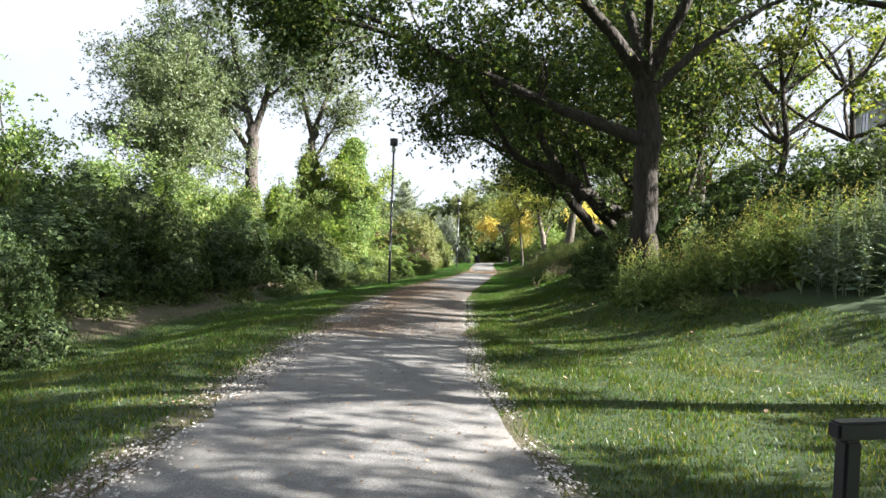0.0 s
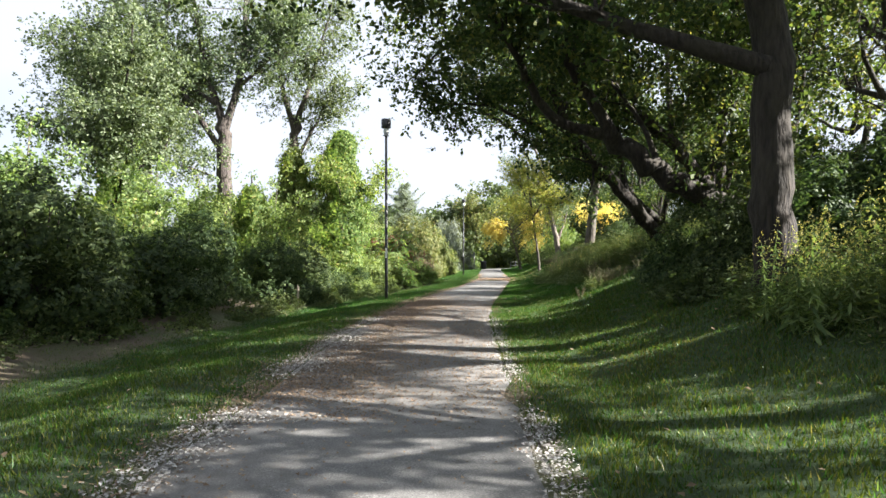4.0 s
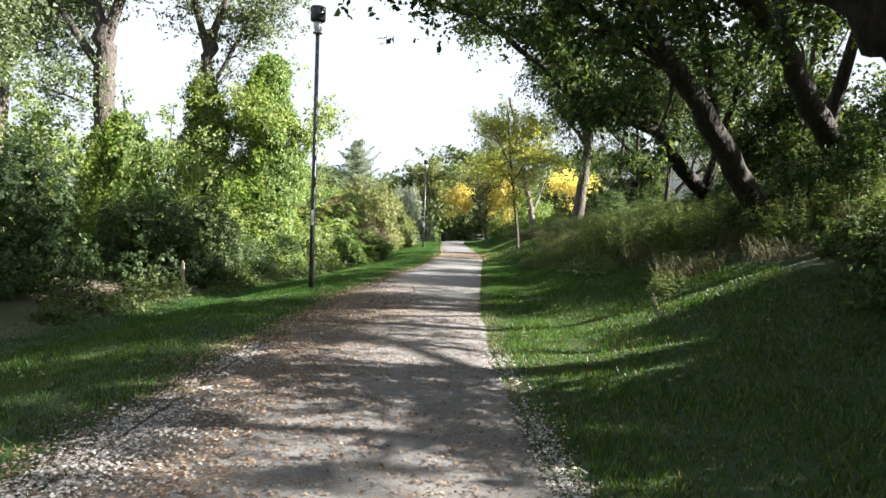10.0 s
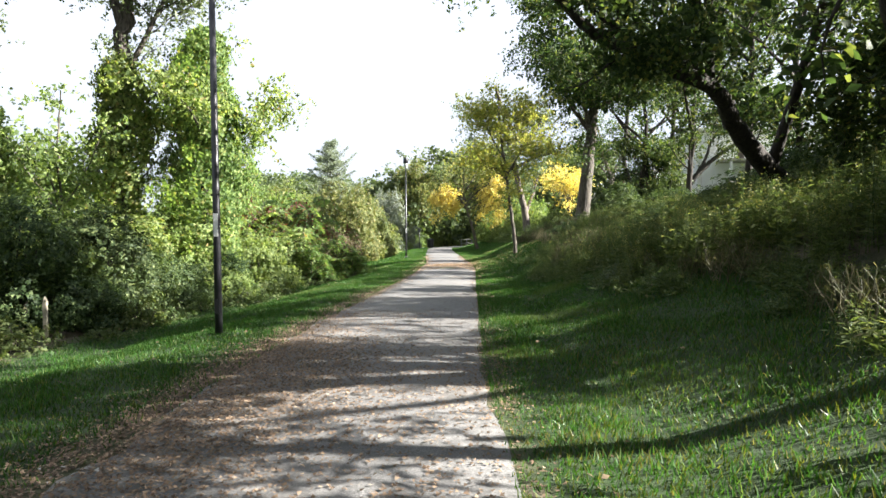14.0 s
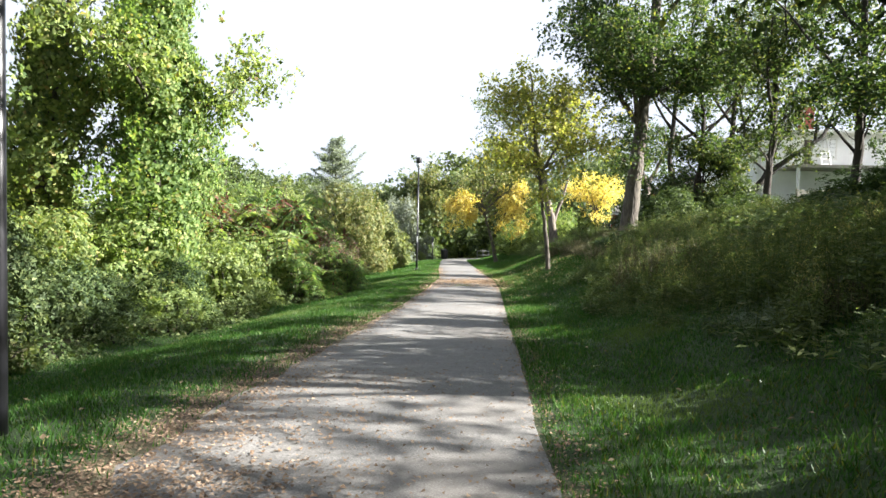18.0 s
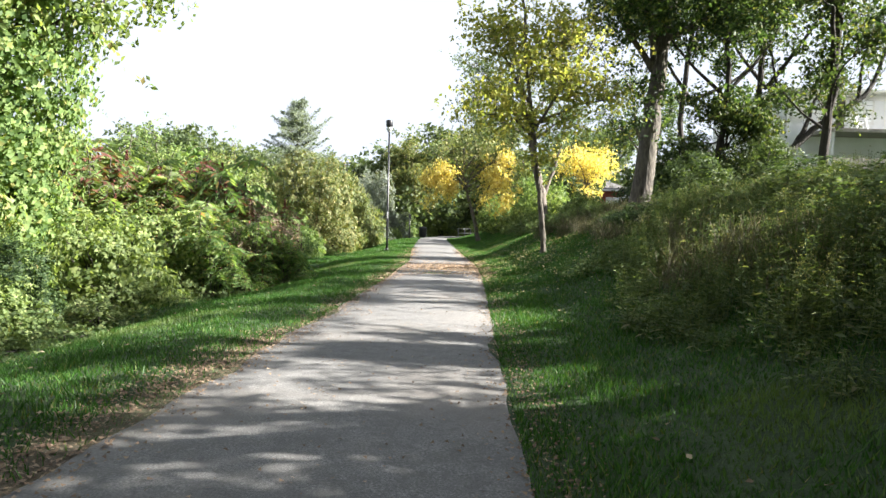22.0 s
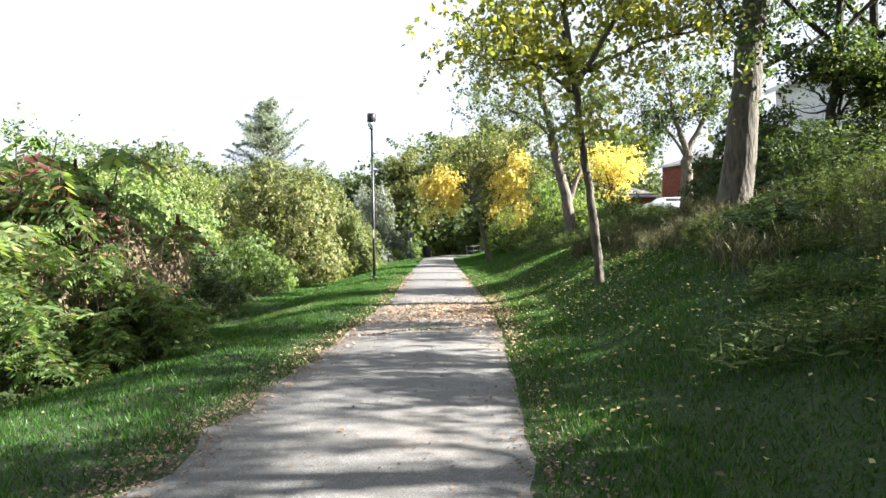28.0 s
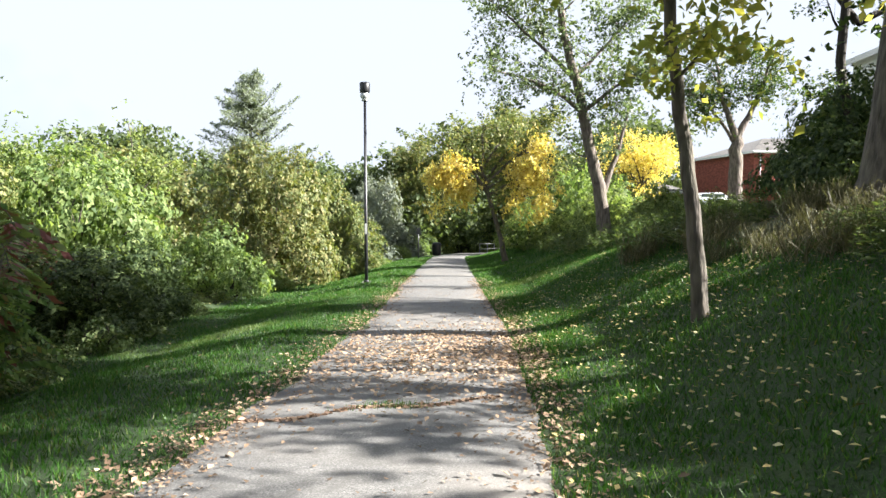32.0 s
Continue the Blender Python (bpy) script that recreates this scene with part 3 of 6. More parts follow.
def spread_copies(proto, spots, rng, group=""):
    """spots: x, y, scale, height factor. The first spot takes the proto itself."""
    if group:
        proto["group"] = group
    for i, (x, y, s, hz) in enumerate(spots):
        m = pose(x, y, float(land(x, y)) - 0.05, 0, 0, rng.uniform(0, 360))
        ob = proto if i == 0 else copy_thing(proto, m)
        ob.matrix_basis = m @ Matrix.Diagonal((s, s, s * hz, 1))


# ---- ground and path ----
def graded(knots):
    out = []
    for a, b, step in knots:
        out += list(np.arange(a, b, step))
    return np.array(out + [knots[-1][1]])


gx = graded([(-1500, -300, 300), (-300, -60, 40), (-60, -20, 4), (-20, -9, 0.8), (-9, 12, 0.25), (12, 24, 0.8), (24, 60, 4), (60, 300, 40), (300, 1500, 300)])
gy = graded([(-1500, -300, 300), (-300, -40, 40), (-40, 0, 2), (0, 56, 0.3), (56, 115, 1.0), (115, 180, 5), (180, 300, 40), (300, 1500, 300)])
X, Y = np.meshgrid(gx, gy)
Z = land(np.clip(X, -300, 300), np.clip(Y, -40, 160))
on_path = np.clip((np.minimum(X - edge_left(Y), edge_right(Y) - X) - 0.3) / 0.3, 0, 1) * (Y < 160)
Z = Z - 0.05 * on_path
V = np.stack([X, Y, Z], -1).reshape(-1, 3)
w = len(gx)
i, j = np.meshgrid(np.arange(len(gy) - 1), np.arange(w - 1), indexing="ij")
Fs = np.stack([i * w + j, i * w + j + 1, (i + 1) * w + j + 1, (i + 1) * w + j], -1).reshape(-1, 4)
me = mesh_of("ground", V, Fs, TURF)
me.attributes.new("bare", "FLOAT", "POINT").data.foreach_set("value", bare_at(X, Y).astype(np.float32).ravel())
tagged(place("ground", me), "mown grass lawn sloping to a ditch and a bank", "ground", kind="structure")

ys = np.concatenate([np.arange(-30, 60, 0.12), np.arange(60, 160, 0.6)])
rag = np.random.default_rng(5)
wl = np.interp(ys, ys[::4], rag.normal(size=len(ys[::4])) * 0.075)
wr = np.interp(ys, ys[::4], rag.normal(size=len(ys[::4])) * 0.035)
cols = np.array([0, 0.03, 0.25, 0.5, 0.75, 0.97, 1.0])
lift = np.array([-0.02, 0.008, 0.022, 0.03, 0.022, 0.008, -0.02])
L, R = edge_left(ys) + wl, edge_right(ys) + wr
PX = L[:, None] + (R - L)[:, None] * cols
PY = np.repeat(ys[:, None], 7, 1)
PZ = fall(ys)[:, None] + lift
i, j = np.meshgrid(np.arange(len(ys) - 1), np.arange(6), indexing="ij")
Fs = np.stack([i * 7 + j, i * 7 + j + 1, (i + 1) * 7 + j + 1, (i + 1) * 7 + j], -1).reshape(-1, 4)
tagged(place("path", mesh_of("path", np.stack([PX, PY, PZ], -1).reshape(-1, 3), Fs, ASPHALT)), "worn grey asphalt footpath strewn with dry leaves", "path", kind="structure")


def path_z(x, y):
    f = (x - edge_left(y)) / (edge_right(y) - edge_left(y))
    inside = (f > 0) & (f < 1)
    return np.where(inside, fall(y) + np.interp(f, cols, lift), land(x, y))


# ---- trees over the path, right bank ----
rng = np.random.default_rng(3)
tree("maple_tree", (4.6, 15.2), [
    ([(0, 0, 0), (-0.12, 0, 1.5), (-0.05, 0.1, 3.0), (-0.25, 0.1, 4.6)], 0.31, 0.25, 0),
    ([(-0.2, 0, 3.2), (-1.6, 0.4, 3.75), (-3.2, 1.0, 4.5), (-5.6, 1.6, 5.6), (-7.6, 2.0, 6.2), (-9.4, 2.0, 6.0)], 0.17, 0.03, 2.6),
    ([(-0.2, 0.1, 4.5), (-1.4, -0.6, 5.6), (-3.0, -1.0, 6.6), (-5.0, -0.6, 7.2), (-7.4, 0.4, 7.0), (-9.4, 0.8, 6.0)], 0.17, 0.03, 2.8),
    ([(-5.0, 1.5, 5.4), (-6.6, 3.0, 6.5), (-8.6, 4.4, 7.2), (-10.2, 5.6, 7.2)], 0.08, 0.02, 1.7),
    # limb added above the view to shade the bushes on the far left
    ([(-0.2, 0.1, 4.6), (-0.8, -1.8, 6.2), (-1.8, -3.8, 7.6), (-2.2, -5.8, 8.2)], 0.11, 0.03, 2.0),
    ([(-0.2, 0.1, 4.5), (-0.5, 0.9, 6.4), (-1.2, 2.0, 8.6), (-2.0, 3.4, 11.0), (-2.4, 4.2, 13.0)], 0.16, 0.04, 1.7),
    ([(-0.2, 0.1, 4.6), (0.5, -0.2, 6.2), (1.4, -0.8, 8.4), (2.6, -1.0, 10.6)], 0.17, 0.04, 0.6),
    ([(-0.15, 0.1, 4.2), (1.2, 0.6, 5.5), (2.8, 1.0, 6.6), (4.8, 1.2, 7.4)], 0.12, 0.03, 0.6),
    ([(-0.2, 0.1, 4.4), (0.2, 1.8, 5.6), (0.6, 3.6, 6.4), (0.4, 5.2, 6.6)], 0.12, 0.03, 1.4),
], MAPLE, BARK, "big maple with forked dark trunk and long limb over the path", seed=11, spread=2.3, boughs=10, clump=0.6, per_clump=104, size=0.13, droop=0.25, per_limb_from=0.3, thin=0.46)
tree("maple_tree", (9.2, 24.8), [
    ([(0, 0, 0), (0.0, 0, 2.5), (-0.2, 0, 4.6), (-0.3, 0.1, 6.5)], 0.28, 0.2, 0),
    ([(-0.25, 0, 5.0), (-1.4, -0.9, 6.4), (-3.0, -1.8, 7.8)], 0.12, 0.03, 1.3),
    ([(-0.2, 0, 4.2), (-0.6, -1.2, 5.4), (-1.2, -2.8, 6.6)], 0.10, 0.03, 1.2),
    ([(-0.3, 0, 6.2), (0.6, -0.6, 8.2), (1.6, -1.2, 10.0)], 0.12, 0.03, 1.0),
    ([(-0.2, 0, 4.6), (1.4, -0.6, 6.0), (3.4, -1.4, 7.2)], 0.10, 0.03, 1.0),
    ([(-0.3, 0, 6.2), (-0.6, 0.6, 8.4), (-0.8, 1.0, 10.8)], 0.12, 0.03, 1.0),
    ([(-0.3, 0, 6.0), (-2.4, -1.2, 7.0), (-4.6, -2.6, 7.4), (-6.2, -3.4, 7.0)], 0.12, 0.03, 1.8),
    ([(-0.2, 0, 5.2), (-1.6, 0.4, 6.2), (-3.4, 0.6, 6.8)], 0.10, 0.03, 1.2),
], MAPLE_GOLD, BARK_GREY, "tall maple with yellowing leaves up on the bank", seed=12, spread=2.5, boughs=8, clump=0.62, per_clump=96, size=0.125, thin=0.46)
# first and fourth are raised above the view to shade the left thicket
for k, (x, y, h) in enumerate([(11.6, 16.6, 13.0), (14.6, 24.4, 8.0), (11.8, 23.8, 8.0), (14.0, 18.6, 13.0), (13.8, 28.6, 7.4)]):
    q = np.random.default_rng(140 + k)
    tree("maple_tree", (x, y), [([(0, 0, 0), (-0.1, 0, 1.8), (-0.3 + 0.15 * k, -0.1, 3.4), (-0.4, 0, h * 0.8)], 0.17, 0.07, 0.7)] + limb_fan(q, (-0.2, 0, h * 0.40), 3, h * 0.48, 0.6, k, 0.10, 0.025, 1.0)
         + limb_fan(q, (-0.3, 0, h * 0.6), 4, h * 0.45, 0.85, k + 1, 0.09, 0.02, 1.0),
         (MAPLE_GOLD, MAPLE)[k == 3], BARK, "leafy maple crowding the bank above the path", seed=150 + k, spread=2.1, boughs=6, clump=0.55, per_clump=96, size=0.145, thin=(0.28, 0.1, 0.04, 0.38, 0.2)[k])
tree("leaning_tree", (6.75, 25.8), [
    (above(6.75, 25.8, [(6.75, 25.8, 0.35), (5.64, 25.0, 1.32), (4.36, 24.1, 2.49), (3.26, 23.5, 3.55), (2.5, 23.1, 4.9), (2.2, 22.8, 6.6)]), 0.25, 0.08, 1.6),
    (above(6.75, 25.8, [(3.8, 23.8, 3.0), (2.4, 24.2, 3.9), (1.0, 24.4, 4.6), (-0.4, 24.2, 4.6)]), 0.09, 0.02, 1.5),
    (above(6.75, 25.8, [(4.9, 24.5, 2.0), (4.6, 24.8, 4.2), (4.4, 25.4, 6.4)]), 0.11, 0.03, 1.6),
    (above(6.75, 25.8, [(2.9, 23.3, 4.1), (3.6, 22.6, 5.8), (4.4, 22.2, 7.4)]), 0.09, 0.02, 1.4),
], MAPLE, BARK, "dark-barked tree leaning from the bank towards the path", seed=13, spread=2.0, boughs=9, clump=0.66, per_clump=112, size=0.125, thin=0.36, per_limb_from=0.45, droop=0.2)
tree("maple_tree", (6.7, 22.3), [
    ([(0, 0, 0), (-0.1, 0, 1.6), (-0.05, 0, 3.2), (0.15, -0.1, 5.0), (0.2, 0, 7.6)], 0.16, 0.07, 1.0),
    ([(0.0, 0, 3.4), (0.6, -0.2, 4.8), (0.8, -0.2, 6.8)], 0.08, 0.02, 0.8),
    ([(0.1, 0, 4.6), (-0.8, 0.3, 6.0), (-1.4, 0.4, 7.6)], 0.07, 0.02, 0.8),
], MAPLE_GOLD, BARK, "slim dark-stemmed maple standing upright on the bank", seed=59, spread=1.7, boughs=9, clump=0.5, per_clump=64, size=0.12, thin=0.62, per_limb_from=0.3)
tree("leaning_tree", (7.6, 19.9), [
    (above(7.6, 19.9, [(7.6, 19.9, 0.9), (6.2, 19.7, 1.45), (4.9, 19.4, 1.95), (4.1, 19.3, 2.35), (3.1, 19.3, 3.05)]), 0.27, 0.2, 0),
    (above(7.6, 19.9, [(3.2, 19.3, 3.0), (2.75, 19.2, 3.75), (2.3, 19.0, 4.3), (1.95, 18.8, 5.2), (1.2, 18.4, 7.0)]), 0.15, 0.04, 1.6),
    (above(7.6, 19.9, [(3.15, 19.3, 3.02), (2.0, 19.2, 3.35), (1.45, 18.9, 4.0), (1.1, 18.6, 4.6), (0.2, 18.4, 5.6), (-1.2, 18.2, 6.0)]), 0.13, 0.03, 1.6),
    (above(7.6, 19.9, [(4.2, 19.3, 2.3), (3.9, 19.8, 3.4), (3.4, 20.6, 4.6), (3.0, 21.2, 6.2)]), 0.08, 0.02, 1.3),
    (above(7.6, 19.9, [(5.6, 19.6, 1.7), (5.6, 19.2, 3.2), (5.2, 18.6, 5.0)]), 0.09, 0.02, 1.4),
    (above(7.6, 19.9, [(6.6, 19.8, 1.3), (6.4, 18.9, 2.2), (5.8, 18.0, 2.6)]), 0.06, 0.02, 1.0),
    (above(7.6, 19.9, [(6.8, 19.8, 1.2), (7.4, 20.4, 3.0), (8.0, 21.0, 4.8), (8.6, 21.2, 6.6)]), 0.1, 0.02, 2.0),
], MAPLE, BARK, "thick dark trunk lying low over the bank before it forks", seed=58, spread=1.9, boughs=8, clump=0.6, per_clump=104, size=0.12, thin=0.45, per_limb_from=0.5, droop=0.3, flare=1.15)
tree("leaning_tree", (9.9, 27.3), [
    (above(9.9, 27.3, [(9.9, 27.3, 1.4), (8.6, 26.7, 1.95), (7.4, 26.0, 2.85), (6.38, 25.3, 3.69), (5.0, 24.4, 4.5), (3.6, 23.5, 5.6), (2.4, 22.6, 7.2)]), 0.3, 0.09, 1.8),
    (above(9.9, 27.3, [(7.9, 26.3, 2.5), (8.2, 25.6, 5.2), (8.8, 24.8, 7.6)]), 0.15, 0.03, 0.8),
    (above(9.9, 27.3, [(6.4, 25.3, 3.7), (6.6, 26.4, 6.2), (6.8, 27.4, 8.6)]), 0.13, 0.03, 1.6),
    (above(9.9, 27.3, [(5.0, 24.4, 4.5), (2.9, 24.6, 6.2), (0.6, 24.3, 6.6), (-1.2, 24.0, 5.2)]), 0.11, 0.02, 2.0),
    (above(9.9, 27.3, [(9.2, 27.0, 1.7), (8.9, 25.6, 3.2), (8.4, 24.4, 4.2)]), 0.09, 0.02, 0.2),
    (above(9.9, 27.3, [(9.0, 26.9, 1.8), (10.2, 26.0, 4.2), (10.8, 25.0, 6.2)]), 0.10, 0.02, 0.4),
], MAPLE, BARK, "dark-barked tree leaning from the bank towards the path", seed=14, spread=2.2, boughs=9, clump=0.7, per_clump=112, size=0.125, thin=0.34, per_limb_from=0.5)
tree("leaning_tree", (9.3, 33.5), [
    (above(9.3, 33.5, [(9.3, 33.5, 1.0), (8.22, 32.9, 1.64), (7.23, 32.2, 2.35), (6.72, 31.8, 2.85), (5.6, 31.4, 3.2), (4.8, 31.1, 3.45), (3.97, 30.9, 3.7), (3.0, 30.5, 4.3), (1.6, 30.2, 5.2), (0.2, 30.2, 5.6)]), 0.25, 0.04, 2.0),
    (above(9.3, 33.5, [(6.7, 31.8, 2.9), (6.2, 31.6, 3.3), (5.0, 31.2, 3.6), (3.6, 31.4, 4.6), (2.2, 31.8, 5.8)]), 0.10, 0.03, 1.3),
    (above(9.3, 33.5, [(6.5, 31.7, 3.05), (6.3, 31.5, 4.4), (5.6, 31.2, 6.4)]), 0.11, 0.03, 1.4),
    (above(9.3, 33.5, [(8.6, 33.1, 1.4), (8.9, 32.2, 4.0), (9.2, 31.4, 6.8), (9.6, 30.4, 9.4)]), 0.14, 0.03, 2.2),
    # three high limbs added over the path to shade the left thicket
    (above(9.3, 33.5, [(6.3, 31.5, 4.2), (4.6, 30.6, 5.6), (2.4, 29.4, 6.7), (0.4, 28.6, 7.3)]), 0.11, 0.03, 2.6),
    (above(9.3, 33.5, [(5.9, 31.4, 5.2), (4.2, 31.8, 6.2), (2.0, 32.2, 7.0), (0.4, 32.4, 7.3)]), 0.09, 0.03, 2.4),
    (above(9.3, 33.5, [(5.6, 31.2, 5.2), (4.4, 33.0, 6.0), (2.8, 34.6, 6.6), (1.4, 35.8, 6.8)]), 0.09, 0.03, 2.4),
], MAPLE, BARK, "low tree whose long limb hangs over the path", seed=15, spread=1.9, boughs=10, clump=0.48, per_clump=104, size=0.12, thin=0.36, droop=0.3)
tree("cottonwood_tree", (9.12, 49.6), [
    ([(0, 0, 0), (0.25, 0, 2.4), (0.55, 0.1, 5.2), (0.9, 0.2, 8.6), (1.1, 0.2, 12)], 0.36, 0.14, 0.8),
    ([(0.3, 0.1, 4.6), (-0.8, -0.2, 6.0), (-2.0, -0.4, 8.2)], 0.12, 0.03, 1.1),
    ([(0.4, 0.1, 5.4), (1.8, -0.5, 6.2), (3.6, -1.0, 7.6)], 0.12, 0.03, 1.1),
    ([(0.6, 0.1, 7.0), (-0.8, 0.6, 8.6), (-2.2, 1.0, 10.6)], 0.12, 0.03, 1.1),
    ([(0.7, 0.1, 7.6), (1.6, -0.8, 9.4), (2.6, -1.4, 11.4)], 0.12, 0.03, 1.1),
    ([(0.3, 0.1, 4.8), (-0.5, -1.6, 6.2), (-1.4, -3.2, 7.6)], 0.11, 0.03, 1.1),
    ([(0.4, 0.1, 5.6), (0.4, 1.6, 7.2), (0.2, 3.2, 9.0)], 0.11, 0.03, 1.1),
], MAPLE, BARK_GREY, "tall straight grey-barked tree on the bank", seed=16, spread=2.4, boughs=10, clump=0.6, per_clump=88, size=0.135, thin=0.82, per_limb_from=0.25)
for k, (x, y, h, r) in enumerate([(12.95, 52.4, 9.0, 0.13), (12.4, 45.6, 7.6, 0.13), (12.9, 42.0, 7.8, 0.14), (12.6, 38.6, 8.0, 0.13), (12.6, 34.6, 8.4, 0.13), (15.5, 54.1, 10.0, 0.16), (14.6, 58.6, 11.0, 0.17)]):
    q = np.random.default_rng(40 + k)
    tree("slim_tree", (x, y), [([(0, 0, 0), (0.1, 0, 1.8), (0.25 - 0.1 * k, -0.1, 3.6), (0.1, 0, h * 0.75)], r, r * 0.6, 0.6)] + limb_fan(q, (0.15, 0, h * 0.42), 2, h * 0.5, 0.85, k, r * 0.6, 0.02, 0.9)
         + limb_fan(q, (0.15, 0, h * 0.62), 3, h * 0.42, 0.9, k + 1, r * 0.5, 0.02, 0.9)
         + limb_fan(q, (0.1, 0, 1.6), (0, 2, 3, 3, 3, 0, 0)[k], 2.4, 0.75, k + 0.4, r * 0.35, 0.012, 0.9),
         MAPLE, BARK, "slim dark-stemmed tree on top of the bank", seed=50 + k, spread=1.7, boughs=5, clump=0.5, per_clump=88, size=0.13, thin=(.75, .42, .4, .38, .38, .75, .5)[k])
for k, (x, y, h) in enumerate([(10.0, 31.2, 3.8), (15.0, 33.4, 3.7), (15.2, 36.8, 3.5), (13.4, 52.6, 3.8)]):
    q = np.random.default_rng(340 + k)
    tree("understory_tree", (x, y), [([(0, 0, 0), (0.1, 0, h * 0.3), (-0.1, 0.1, h * 0.6), (0.05, 0, h * 0.85)], 0.09, 0.03, 1.0)] + limb_fan(q, (0.05, 0, h * 0.22), 5, h * 0.42, 0.5, k, 0.05, 0.015, 0.9)
         + limb_fan(q, (0, 0, h * 0.5), 4, h * 0.4, 0.7, k + 1, 0.05, 0.015, 0.9),
         MAPLE, BARK, "small leafy understory tree filling the shade of the bank", seed=350 + k, spread=1.3, boughs=6, clump=0.5, per_clump=80, size=0.125, thin=(0.52, 0.36, 0.34, 0.4)[k])["group"] = "understory trees on the bank"
tree("crooked_tree", (14.9, 53.0), [
    ([(0, 0, 0), (0.7, 0, 1.1), (1.4, 0, 2.0), (2.6, 0.1, 3.0), (3.9, 0, 3.9), (4.5, 0.1, 4.8), (4.9, 0.2, 6.4)], 0.19, 0.05, 0.9),
    ([(1.3, 0, 1.9), (1.9, 0.2, 2.8), (2.3, 0.4, 3.7), (3.0, 0.3, 5.0), (3.2, 0.2, 6.6)], 0.11, 0.03, 0.9),
    ([(0.7, 0, 1.0), (0.3, 0.1, 2.6), (0.4, -0.1, 4.4), (-0.3, 0, 6.4)], 0.10, 0.03, 0.9),
    ([(3.7, 0, 3.8), (3.6, -0.3, 5.2), (4.0, -0.4, 6.8)], 0.07, 0.02, 0.8),
], MAPLE, BARK, "crooked dark tree with several stems leaning along the bank", seed=57, spread=1.6, boughs=7, clump=0.5, per_clump=72, size=0.125, thin=0.5, per_limb_from=0.5)
tree("young_ash_tree", (5.58, 47.3), [
    ([(0.05, 0, 0), (-0.1, 0, 1.5), (-0.36, 0, 3.2), (-0.62, 0, 5.2), (-0.8, 0, 7.0)], 0.088, 0.035, 0.4),
    ([(-0.38, 0, 3.3), (-0.95, -0.2, 3.7), (-1.8, -0.3, 3.9)], 0.04, 0.015, 0.7),
    ([(-0.4, 0, 3.4), (0.3, -0.3, 4.6), (1.0, -0.6, 5.8)], 0.055, 0.02, 1.0),
    ([(-0.5, 0, 4.2), (-1.0, 0.4, 5.2), (-1.6, 0.6, 6.4)], 0.05, 0.02, 1.0),
    ([(-0.58, 0, 4.8), (0.2, 0.4, 5.8), (0.9, 0.8, 6.6)], 0.05, 0.02, 1.0),
    ([(-0.42, 0, 3.6), (0.8, 0.2, 4.2), (1.9, 0.2, 4.5)], 0.045, 0.015, 1.0),
], YOUNG, BARK_GREY, "young slender ash tree with bright yellow-green leaves in grass", seed=21, spread=1.5, boughs=9, clump=0.5, per_clump=64, size=0.115, thin=0.6, flare=1.2)
tree("poplar_tree", (9.75, 64.6), [
    ([(0, 0, 0), (-0.3, 0, 2.0), (-0.9, 0, 4.6), (-1.6, 0, 7.4), (-2.2, 0, 10.2)], 0.29, 0.10, 0.9),
    ([(-0.2, 0, 1.6), (0.5, 0.2, 3.4), (0.9, 0.2, 5.0)], 0.14, 0.03, 0.8),
    ([(-0.9, 0, 4.6), (-2.2, -0.4, 5.4), (-4.4, -0.8, 6.0)], 0.10, 0.02, 1.2),
    ([(-1.2, 0, 5.8), (-2.6, 0.3, 7.2), (-4.2, 0.4, 8.6)], 0.10, 0.02, 1.2),
    ([(-1.2, 0, 5.8), (0, 0.2, 7.0), (1.2, 0.3, 8.4)], 0.09, 0.02, 1.1),
    ([(-0.9, 0, 4.6), (0.4, -0.3, 5.6), (1.9, -0.5, 6.4)], 0.09, 0.02, 1.1),
], COTTON, BARK_LIGHT, "leaning poplar with pale furrowed twin trunk and thin grey-green crown", seed=22, spread=2.0, boughs=8, clump=0.6, per_clump=56, size=0.125, thin=0.65, simple=True)
